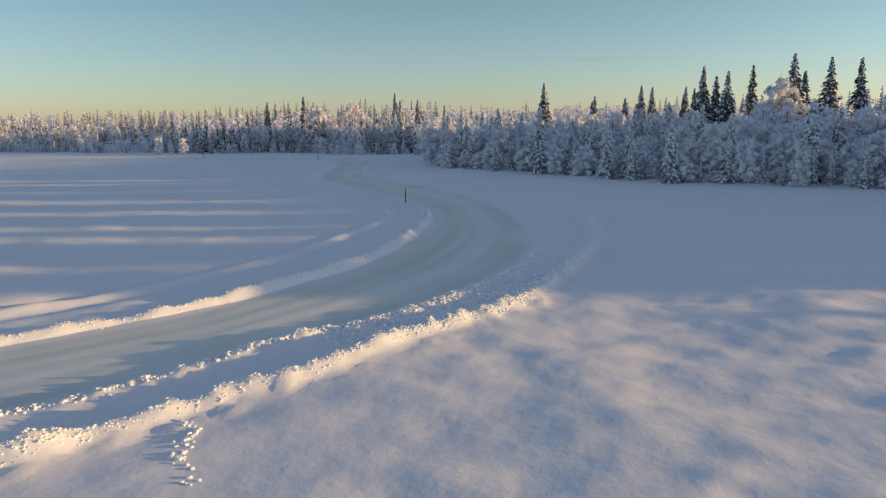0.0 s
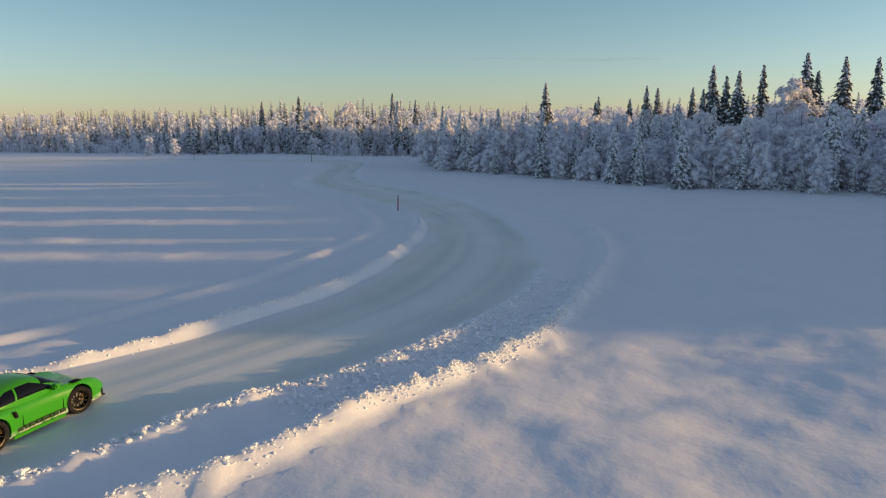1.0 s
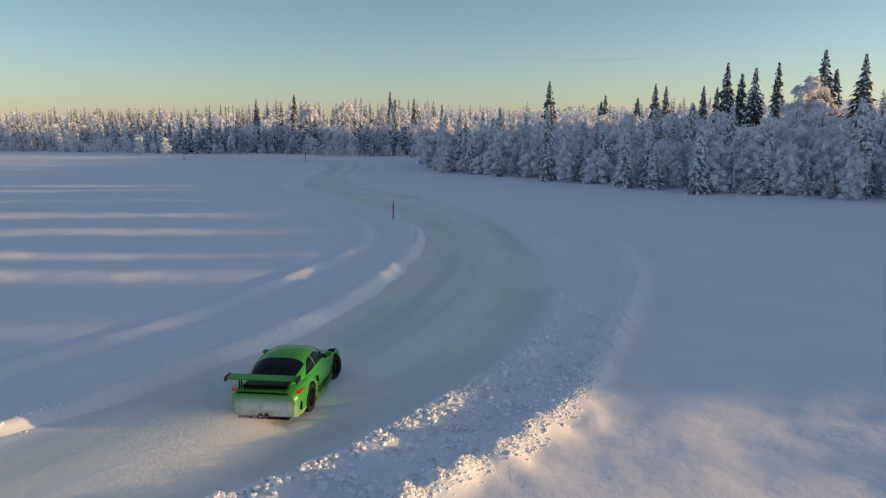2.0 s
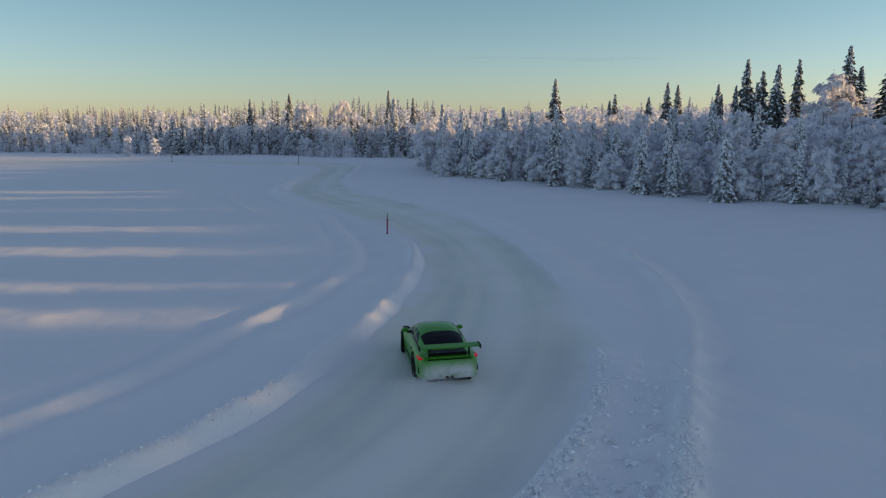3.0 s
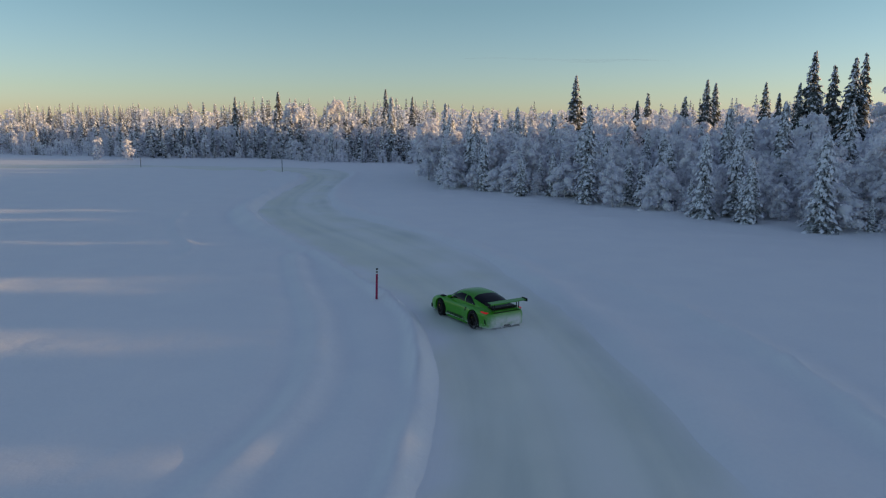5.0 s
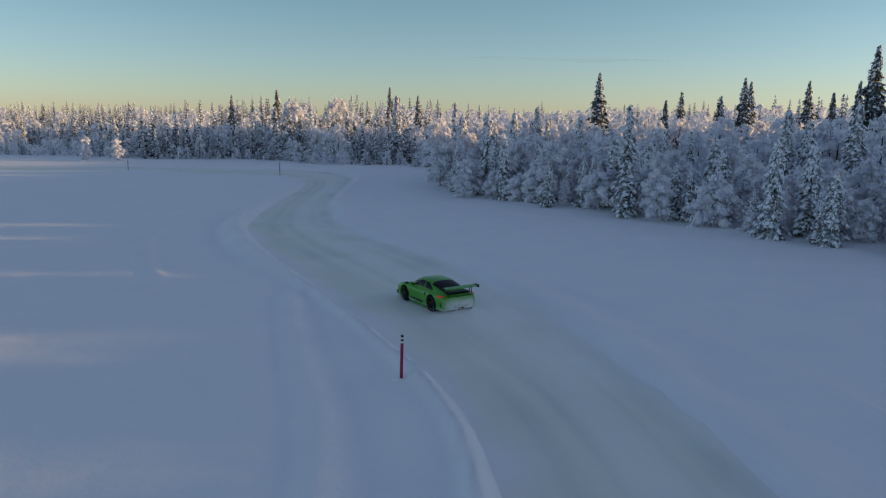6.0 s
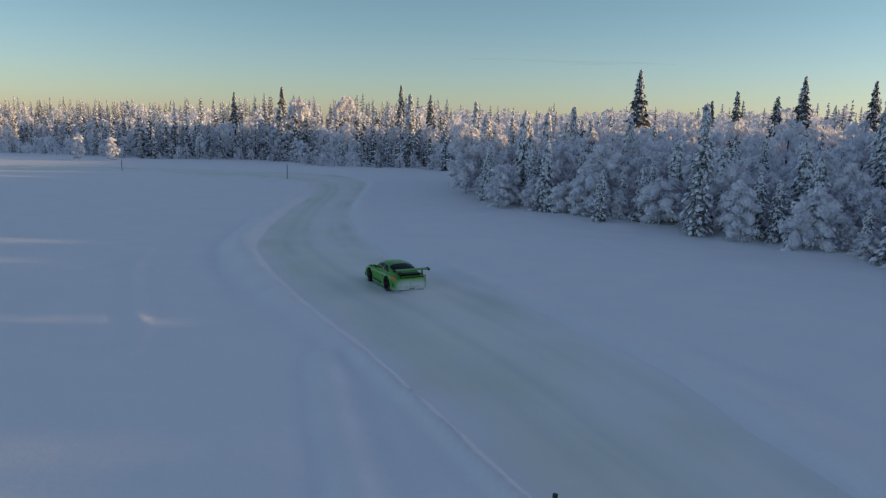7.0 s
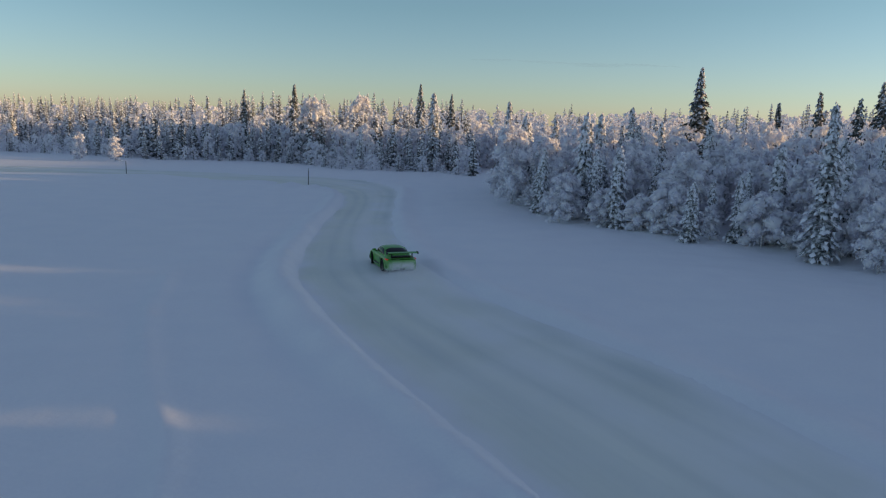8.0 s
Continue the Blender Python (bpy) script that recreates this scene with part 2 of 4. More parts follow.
def mesh_object(name, verts, faces, materials, parent=None, smooth=False, slots=None):
    me = bpy.data.meshes.new(name)
    me.from_pydata([tuple(v) for v in verts], [], faces)
    for m in materials:
        me.materials.append(m)
    if smooth:
        me.polygons.foreach_set("use_smooth", [True] * len(me.polygons))
    if slots is not None:
        me.polygons.foreach_set("material_index", slots)
    me.update()
    ob = new(name, me)
    if parent:
        ob.parent = parent
    return ob


def grow(a, b, start, factor, limit):
    """Values from a away to b in growing steps."""
    out, s = [a], start
    while abs(out[-1] - a) < abs(b - a):
        out.append(out[-1] + math.copysign(s, b - a))
        s = min(s * factor, limit)
    return out


XS = np.array(sorted(set(grow(-26, -2500, 0.5, 1.13, 250)) | set(np.arange(-26, 17.01, 0.23)) | set(grow(17.3, 2500, 0.5, 1.13, 250))))
YS = np.array(sorted(set(grow(8, -1500, 0.5, 1.2, 250)) | set(np.arange(8, 62, 0.23)) | set(np.arange(62, 120, 0.3)) | set(grow(120, 4000, 0.6, 1.06, 250))))
GX, GY = np.meshgrid(XS, YS)
GZ = ground_height(GX.ravel(), GY.ravel())
nx, ny = len(XS), len(YS)
cell = (np.arange(ny - 1)[:, None] * nx + np.arange(nx - 1)[None, :]).ravel()
ground = mesh_object("ground", np.column_stack([GX.ravel(), GY.ravel(), GZ]), np.column_stack([cell, cell + 1, cell + nx + 1, cell + nx]).tolist(), [SNOW], smooth=True)
tagged(ground, "snow-covered frozen lake with soft drifts and ploughed banks", "snow", kind="structure")


def build_road():
    """The packed track: a strip between its two edges, a little sunk into the snow."""
    n, across = 700, 24
    def even(line):
        s = np.concatenate([[0], np.cumsum(np.linalg.norm(np.diff(line, axis=0), axis=1))])
        return np.column_stack([np.interp(np.linspace(0, s[-1], n), s, line[:, k]) for k in (0, 1)])
    a, b = even(INNER), even(OUTER)
    pick = np.array([np.argmin(np.hypot(*(b - p).T)) for p in a])
    pick = np.maximum.accumulate(pick)
    k = np.ones(41) / 41
    pick = np.convolve(np.pad(pick.astype(float), 20, mode="edge"), k, "valid")
    b = np.column_stack([np.interp(pick, np.arange(n), b[:, c]) for c in (0, 1)])
    verts, uv = [], []
    for i in range(n):
        d = (b[i] - a[i]) / max(np.linalg.norm(b[i] - a[i]), 1e-6)
        p0, p1 = a[i] - d * 0.25, b[i] + d * 0.25
        for j in range(across + 1):
            p = p0 + (p1 - p0) * j / across
            verts.append((p[0], p[1], 0.0))
            uv.append((i * 0.35, j * np.linalg.norm(p1 - p0) / across))
    verts = np.array(verts)
    x, y = verts[:, 0], verts[:, 1]
    j = np.tile(np.arange(across + 1) / across, n)
    verts[:, 2] = ROAD_Z + 0.018 * waves(x, y, 3.0, 51, 3) + 0.012 * np.sin(j * 38 + waves(x, y, 12, 55) * 4)
    w = across + 1
    faces = [(i * w + c, i * w + c + 1, (i + 1) * w + c + 1, (i + 1) * w + c) for i in range(n - 1) for c in range(across)]
    ob = mesh_object("road", verts, faces, [ICE], smooth=True)
    layer = ob.data.uv_layers.new(name="along")
    for loop in ob.data.loops:
        layer.data[loop.index].uv = uv[loop.vertex_index]
    x, y = verts[:, 0], verts[:, 1]
    rim = np.minimum(j * 1.6, (1 - j) * (1.1 - 0.4 * step(y, 55, 75))) * 9.0 + 0.9 * waves(x, y, 3.0, 61, 3)       # metres from the edge, made uneven
    # loose snow at the edges, a paler lane at 0.58 and random patches
    loose = np.clip(1 - step(rim, 0.1, 2.6) + 0.40 * np.exp(-((j - 0.58) / 0.13) ** 2) + 0.30 * np.clip(waves(x, y, 4.0, 65, 3), 0, 1), 0, 1)
    # narrow darker ruts, and a wide dark bluish band near the outer edge
    lane_tone = 0.42 * np.exp(-((j - 0.85) / 0.09) ** 2) + 0.30 * np.exp(-((j - 0.30) / 0.05) ** 2) + 0.26 * np.exp(-((j - 0.46) / 0.035) ** 2) + 0.2 * np.exp(-((j - 0.70) / 0.03) ** 2)
    lane_tone = np.clip(lane_tone * (0.75 + 0.5 * waves(x, y, 6.0, 71, 2)), 0, 0.75)
    loose = loose * (1 - np.clip(1.7 * lane_tone, 0, 0.85))
    ob.data.attributes.new("loose_snow", "FLOAT", "POINT").data.foreach_set("value", loose.astype(np.float32))
    ob.data.attributes.new("dark_lanes", "FLOAT", "POINT").data.foreach_set("value", lane_tone.astype(np.float32))
    return tagged(ob, "grey-blue packed icy snow track with long tyre streaks", "ice track", kind="structure")


build_road()


# ---- trees: frosted birches and snow-laden spruces ----
def tube(path, radii, sides=5):
    """A tapered tube along a path: vertices and faces."""
    verts, faces = [], []
    for i, (p, r) in enumerate(zip(path, radii)):
        d = np.array(path[min(i + 1, len(path) - 1)]) - np.array(path[max(i - 1, 0)])
        d = d / max(np.linalg.norm(d), 1e-6)
        e = np.cross(d, (0.3, 0.9, 0.1))
        e /= np.linalg.norm(e)
        f = np.cross(d, e)
        for s in range(sides):
            a = 2 * math.pi * s / sides
            verts.append(np.array(p) + r * (math.cos(a) * e + math.sin(a) * f))
    for i in range(len(path) - 1):
        for s in range(sides):
            t = (s + 1) % sides
            faces.append((i * sides + s, i * sides + t, (i + 1) * sides + t, (i + 1) * sides + s))
    return verts, faces


def joined(pieces):
    verts, faces = [], []
    for v, f in pieces:
        n = len(verts)
        verts += list(v)
        faces += [tuple(i + n for i in q) for q in f]
    return verts, faces


def spruce_shape(h, spread, gap, snowy, seed, power=0.6):
    """Trunk, needles and snow of a spruce: three sets of vertices and faces."""
    rnd = random.Random(seed)
    trunk = tube([(0, 0, -0.6), (0, 0, h * 0.5), (0, 0, h * 0.98)], [0.012 * h + 0.03, 0.008 * h + 0.02, 0.01], 6)
    nv, nf, sv, sf, white = [], [], [], [], []
    z = 0.05 * h
    while z < h * 0.985:
        u = z / h
        r = spread * (1 - u) ** power * rnd.uniform(0.75, 1.15) + 0.07
        count = rnd.randint(5, 7) if gap < 0.45 else rnd.randint(4, 6)
        turn = rnd.uniform(0, 6.28)
        for k in range(count):
            a = turn + 6.283 * k / count + rnd.uniform(-0.3, 0.3)
            rr = r * rnd.uniform(0.5, 1.25)
            out, side = np.array((math.cos(a), math.sin(a), 0)), np.array((-math.sin(a), math.cos(a), 0))
            droop = rr * rnd.uniform(0.25, 0.7)
            wide = 0.10 + 0.26 * rr * rnd.uniform(0.8, 1.3)
            base = np.array((0, 0, z + rnd.uniform(-0.24, 0.24)))
            mid, tip = base + out * rr * 0.6 - (0, 0, droop * 0.35), base + out * rr - (0, 0, droop)
            n = len(nv)
            nv += [base + out * 0.03, mid + side * wide, tip, mid - side * wide, mid - (0, 0, 0.22 + 0.1 * rr), mid + (0, 0, 0.05)]
            nf += [(n, n + 1, n + 5), (n + 1, n + 2, n + 5), (n + 2, n + 3, n + 5), (n + 3, n, n + 5), (n + 1, n + 4, n + 2), (n + 3, n + 4, n + 2)]
            for _ in range(3 if gap < 0.45 else 1):
                p = base + (tip - base) * rnd.uniform(0.4, 1.0) + side * wide * rnd.uniform(-1, 1)
                n = len(nv)
                tuft = [p + side * 0.10, p - side * 0.10, p + out * 0.1 - (0, 0, rnd.uniform(0.2, 0.45))]
                if rnd.random() < snowy - 0.25:
                    nv += tuft
                    nf.append((n, n + 1, n + 2))
                    white.append(len(nf) - 1)
                else:
                    nv += tuft
                    nf.append((n, n + 1, n + 2))
            if rnd.random() < snowy:
              for where in ((0.35, 0.65, 0.95) if gap < 0.45 else (0.5, 0.9)):
                c = base + (tip - base) * (where + rnd.uniform(-0.15, 0.12)) + side * wide * rnd.uniform(-0.3, 0.3) + np.array((0, 0, 0.05))
                f = 0.46 if gap < 0.45 else 0.8
                ln, wd, th = f * (rr * rnd.uniform(0.25, 0.5) + 0.07), f * (wide * rnd.uniform(0.7, 1.2) + 0.06), rnd.uniform(0.05, 0.16)
                slope = np.array((0, 0, -droop / max(rr, 0.1)))
                n = len(sv)
                along = out + slope
                sv += [c + along * ln - (0, 0, 0.1), c + side * wd + along * ln * 0.2 - (0, 0, 0.06), c - side * wd + along * ln * 0.2 - (0, 0, 0.06), c - along * ln,
                       c + along * ln * 0.4 + (0, 0, th), c - along * ln * 0.4 + (0, 0, th)]
                sf += [(n, n + 1, n + 4), (n + 2, n, n + 4), (n + 1, n + 5, n + 4), (n + 5, n + 2, n + 4), (n + 1, n + 3, n + 5), (n + 3, n + 2, n + 5)]
        z += gap * rnd.uniform(0.75, 1.25) * (0.6 + 0.6 * (1 - u))
    return trunk, (nv, nf), (sv, sf), white


def ball():
    bm = bmesh.new()
    bmesh.ops.create_icosphere(bm, subdivisions=1, radius=1.0)
    v, f = [tuple(w.co) for w in bm.verts], [tuple(w.index for w in p.verts) for p in bm.faces]
    bm.free()
    return v, f


BALL = ball()


def birch_shape(h, spread, twigs, size, seed, puffy=0.75):
    """Trunk with limbs, and a crown of small frosted twigs that hang in clumps, of a birch bowed by rime."""
    rnd = random.Random(seed)
    lean = np.array((rnd.uniform(-0.08, 0.08), rnd.uniform(-0.08, 0.08), 0)) * h
    line = [lean * (u ** 2) + np.array((0, 0, h * 0.94 * u - 0.5 * (u == 0))) for u in (0, 0.35, 0.7, 1.0)]
    pieces = [tube(line, [0.014 * h + 0.02, 0.011 * h + 0.02, 0.006 * h + 0.015, 0.012], 6)]
    clumps = []
    limbs = rnd.randint(16, 20)
    for k in range(limbs):
        u = 0.07 + 0.89 * (k + rnd.random()) / limbs
        a = 2.4 * k + rnd.uniform(-0.4, 0.4)
        reach = spread * (0.45 + 0.75 * math.sin(min(1.0, (1.12 - u) * 1.3) * math.pi * 0.55)) * rnd.uniform(0.7, 1.15)
        out = np.array((math.cos(a), math.sin(a), 0))
        root = lean * u * u + np.array((0, 0, h * 0.94 * u))
        pts = [root + out * reach * q + np.array((0, 0, reach * (0.95 * q - 1.05 * q * q * (0.7 + 0.5 * rnd.random())))) for q in (0, 0.35, 0.7, 1.0)]
        if twigs > 1000:
            pieces.append(tube(pts, [0.03 + 0.006 * h * (1 - u), 0.025, 0.015, 0.006], 3))
        for q in range(6):
            w = 0.25 + 0.75 * q / 5
            i = min(2, int(w * 3))
            clumps.append((pts[i] + (pts[i + 1] - pts[i]) * (w * 3 - i), out, 0.35 + 0.10 * reach))
    for k in range(4):
        clumps.append((line[3] + np.array((rnd.uniform(-.2, .2), rnd.uniform(-.2, .2), rnd.uniform(-0.5, 0.15))), np.array((0, 0, 1.0)), 0.3))
    verts, faces = [], []
    for c, out, r in clumps:       # rime gathers in rounded tufts
        if rnd.random() < puffy:
            n, rr = len(verts), r * rnd.uniform(0.55, 1.05)
            stretch = rnd.uniform(0.8, 1.5)
            for v in BALL[0]:
                k = rr * rnd.uniform(0.7, 1.2)
                verts.append(c + np.array((v[0] * k, v[1] * k, v[2] * k * stretch - 0.12)))
            faces += [tuple(i + n for i in f) for f in BALL[1]]
    for _ in range(twigs):
        c, out, r = rnd.choice(clumps)
        off = np.array((rnd.gauss(0, 1), rnd.gauss(0, 1), rnd.gauss(-0.3, 0.9))) * r * 0.5
        p = c + off
        hang = np.array((rnd.gauss(0, 0.55), rnd.gauss(0, 0.55), -0.75)) + out * 0.45
        hang /= np.linalg.norm(hang)
        side = np.cross(hang, (rnd.gauss(0, 1), rnd.gauss(0, 1), rnd.gauss(0, 1)))
        side /= max(np.linalg.norm(side), 1e-3)
        s = size * rnd.uniform(0.6, 1.4)
        n = len(verts)
        verts += [p - side * s * 0.32, p + side * s * 0.32, p + hang * s]
        faces.append((n, n + 1, n + 2))
    return joined(pieces), (verts, faces)




def spruce_tree(h, spread, gap, snowy, seed, label, power=0.6, needles=None):
    top = tagged(new("spruce_tree"), label, "tree", "trees along the shore")
    t, nd, sn, white = spruce_shape(h, spread, gap, snowy, seed, power)
    mesh_object("trunk", *t, [BARK], top)
    slots = np.zeros(len(nd[1]), np.int32)
    slots[white] = 1
    mesh_object("crown", *nd, [needles or NEEDLES, PILLOW], top, slots=slots)
    tagged(mesh_object("snow_load", *sn, [PILLOW], top, smooth=True), "thick white snow on the boughs", kind="stuff")
    return top


def birch_tree(h, spread, twigs, size, seed, label):
    top = tagged(new("birch_tree"), label, "tree", "trees along the shore")
    t, cr = birch_shape(h, spread, twigs, size, seed)
    mesh_object("trunk", *t, [TWIG], top)
    mesh_object("crown", *cr, [FROST], top, smooth=True)
    return top


SPRUCES = [(8.0, spruce_tree(8.0, 1.25, 0.26, 0.97, 1, "slim spruce with dark boughs under thick snow", 0.6, RIMED)),
           (8.0, spruce_tree(8.0, 1.5, 0.28, 1.0, 2, "young spruce almost hidden under thick snow", 0.6, RIMED)),
           (11.0, spruce_tree(11.0, 1.2, 0.32, 0.88, 3, "narrow tall spruce with snow on dark boughs", 0.55, RIMED)),
           (16.0, spruce_tree(16.0, 3.4, 0.34, 0.7, 4, "tall dark spruce with patches of snow", 0.95)),
           (15.0, spruce_tree(15.0, 2.3, 0.36, 0.5, 5, "tall pointed dark spruce lightly dusted with snow", 0.75))]
BIRCHES = [(8.5, birch_tree(8.5, 2.0, 3300, 0.36, 11, "frosted birch with drooping rime-white twigs")),
           (8.0, birch_tree(8.0, 1.6, 3000, 0.34, 12, "slender birch white with hoar frost")),
           (5.0, birch_tree(5.0, 1.5, 2100, 0.30, 13, "small birch bent under hoar frost")),
           (10.0, birch_tree(10.0, 2.5, 4200, 0.39, 14, "broad birch with a rounded crown of hoar frost"))]
used = set()


def plant(stock, which, x, y, h, turn, broad=1.0):
    """Set one tree of the stock at a place, with its true height."""
    h0, ob = stock[which]
    s = h / h0
    z = float(ground_height(np.array([x]), np.array([y]))[0])
    m = pose(x, y, z - 0.05, 0, 0, turn) @ Matrix.Diagonal((s * broad, s * broad, s, 1))
    if ob in used:
        return copy_thing(ob, m)
    used.add(ob)
    ob.matrix_basis = m
    return ob


# trees that stand out one by one: x, y, height, kind and number in the stock
MARKED = [(22.4, 100.4, 7.6, "s", 0), (28.7, 92.2, 8.2, "s", 0), (25.1, 96.8, 5.6, "s", 1), (14.6, 113.8, 10.6, "s", 2), (16.7, 110.6, 5.0, "b", 1),
          (20.5, 107.0, 4.6, "b", 2), (8.3, 121.2, 6.8, "s", 1), (4.2, 128.5, 7.5, "s", 0), (-0.3, 131.4, 7.5, "b", 1), (-3.4, 146.5, 9.2, "b", 3),
          (7.5, 128.4, 4.2, "s", 1), (13.5, 123.6, 5.6, "s", 0), (17.4, 114.4, 6.2, "b", 0), (32.7, 92.3, 3.8, "s", 1), (41.9, 85.2, 6.3, "b", 0),
          (47.7, 81.9, 6.6, "s", 1), (37.2, 89.4, 7.9, "b", 0), (-14.0, 209.5, 15.6, "s", 2), (-28.5, 209.5, 8.6, "s", 0), (-78.4, 210.5, 8.2, "b", 1),
          (-85.6, 210.5, 8.0, "b", 0), (20.9, 158.5, 16.6, "s", 3), (39.8, 150, 14.2, "s", 3), (48.9, 150, 13.9, "s", 4), (29.9, 115, 10.3, "s", 2),
          (21.6, 125, 8.4, "s", 2), (44.1, 126, 16.5, "s", 3), (45.6, 124, 16.4, "s", 4), (46.6, 121.5, 15.2, "s", 3), (42.8, 126.5, 14.4, "s", 4),
          (58.3, 140, 18.8, "s", 4), (63.7, 135, 18.0, "s", 3), (66.3, 136, 16.6, "s", 4), (70.5, 135, 17.0, "s", 3), (70.4, 125, 18.6, "s", 4),
          (51.6, 140, 15.0, "s", 4), (42.4, 131, 13.2, "s", 4), (61.1, 133, 16.2, "b", 3), (44.8, 160, 15.4, "s", 4), (29.3, 145, 13.8, "s", 4),
          (10.4, 150, 11.4, "s", 2), (-1.0, 185, 13.2, "s", 2), (-10.5, 240, 17.6, "s", 4), (-18, 240, 20, "s", 4), (-42.7, 235, 16.5, "b", 3),
          (-33.7, 250, 18, "b", 3), (-49.4, 245, 19.6, "s", 4), (-60.4, 240, 17.8, "s", 4), (36.5, 150, 13.2, "s", 4), (31.7, 160, 13.0, "s", 4)]
rnd = random.Random(77)
spots = []
for x, y, h, kind, which in MARKED:
    plant(SPRUCES if kind == "s" else BIRCHES, which, x, y, h, rnd.uniform(0, 360), rnd.uniform(0.9, 1.1))
    spots.append((x, y))


def free(x, y, gap):
    return all((x - a) ** 2 + (y - b) ** 2 > gap * gap for a, b in spots)


SHORE_NEAR = SHORE[::2]


# light falls through these gaps on to the lake: y and half width
GAPS = ((85.8, 0.1), (98.0, 1.0), (105.5, 1.0), (73.6, 1.1), (64.0, 1.2), (54.0, 0.7), (48.2, 1.0), (38.7, 0.7))


def gap_height(x, y):
    """The height up to which a tree at x, y leaves the lake's western part in the sun."""
    return 0.0945 * (x - float(np.interp(y, (38, 47, 54, 64, 74, 85, 99), (-14, -8, -12, -16, -19, -20, -30))))


def in_gap(y, more=0.0):
    return any(abs(y - g) < w + more for g, w in GAPS)


# the wood's edge near the track, tree by tree
count = 0
tries = np.random.RandomState(4).uniform((-8, 78), (60, 170), (9000, 2))
depths = np.where(inside(tries[:, 0], tries[:, 1], FOREST_RING), near(tries[:, 0], tries[:, 1], SHORE_NEAR)[0], -1)
for (x, y), d in zip(tries.tolist(), depths.tolist()):
    if count >= 235:
        break
    if not 0.8 < d < 17:
        continue
    gap = 1.7 if d < 6 else 2.6
    if not free(x, y, gap):
        continue
    spots.append((x, y))
    count += 1
    top = gap_height(x, y) if in_gap(y, 0.5) else 99.0
    if rnd.random() < (0.40 if d < 5 else 0.17):
        h = rnd.uniform(4.0, 8.0) if d < 4 else rnd.uniform(7.5, 11.0)
        plant(SPRUCES, 0 if rnd.random() < 0.5 else 1 if d < 8 else 2, x, y, min(h, top), rnd.uniform(0, 360), rnd.uniform(0.9, 1.2))
    else:
        h = rnd.uniform(3.5, 6.0) if d < 3 else rnd.uniform(5.5, 8.2) + 0.05 * d
        plant(BIRCHES, rnd.choice((0, 1, 3)) if h > 5 else rnd.choice((1, 2)), x, y, min(h, top), rnd.uniform(0, 360), rnd.uniform(0.9, 1.25))


# low frosted bushes at the foot of the wood
for _ in range(90):
    i = rnd.randrange(len(SHORE))
    x, y = SHORE[i]
    if 80 < y < 150 and -6 < x < 52:
        plant(BIRCHES, 2, x + rnd.uniform(-0.5, 1.5), y + rnd.uniform(0.3, 2.0), rnd.uniform(1.0, 1.9), rnd.uniform(0, 360), rnd.uniform(1.3, 1.9))


# ---- the wood behind and the far shore: uncountable, in one mesh ----
FAR_SPRUCE = [spruce_shape(10, s, 0.66, 0.8, 60 + i, 0.75) for i, s in enumerate((1.5, 1.9, 1.7))]
FAR_BIRCH = [birch_shape(9, s, 620, 0.50, 70 + i, 0.25) for i, s in enumerate((2.0, 2.3, 1.8))]


def packed(parts_with_slots):
    """Arrays of triangles and slots out of parts: vertices, triangles, slots."""
    vs, fs, ss, n = [], [], [], 0
    for (v, f), slot in parts_with_slots:
        tri = [t for q in f for t in ([q] if len(q) == 3 else [(q[0], q[1], q[2]), (q[0], q[2], q[3])])]
        vs.append(np.array(v, float)), fs.append(np.array(tri) + n), ss.append(np.full(len(tri), slot))
        n += len(v)
    return np.concatenate(vs), np.concatenate(fs), np.concatenate(ss)


THIN_SPRUCE = [spruce_shape(10, s, 0.95, 0.7, 80 + i, 0.8) for i, s in enumerate((1.6, 2.0, 1.8))]
THIN_BIRCH = [birch_shape(9, s, 210, 0.95, 90 + i, 0.15) for i, s in enumerate((2.0, 2.3, 1.8))]
STOCK_S = [packed([(t, 0), (n, 4 if i % 3 == 1 else 1), (s, 2)]) for i, (t, n, s, _) in enumerate(FAR_SPRUCE + THIN_SPRUCE)]
STOCK_B = [packed([(t, 0), (c, 3)]) for t, c in FAR_BIRCH + THIN_BIRCH]


def wood(name, label, places):
    vs, fs, ss, n = [], [], [], 0
    for x, y, z, h, kind, which, turn, broad in places:
        v, f, s = (STOCK_S if kind == "s" else STOCK_B)[which]
        k = h / (10 if kind == "s" else 9)
        c, q = math.cos(turn) * k * broad, math.sin(turn) * k * broad
        w = np.column_stack([v[:, 0] * c - v[:, 1] * q + x, v[:, 0] * q + v[:, 1] * c + y, v[:, 2] * k + z])
        vs.append(w), fs.append(f + n), ss.append(s)
        n += len(v)
    ob = mesh_object(name, np.concatenate(vs), np.concatenate(fs).tolist(), [BARK, RIMED, PILLOW, FROST, NEEDLES], slots=np.concatenate(ss).astype(np.int32))
    return tagged(ob, label, "forest", kind="stuff")


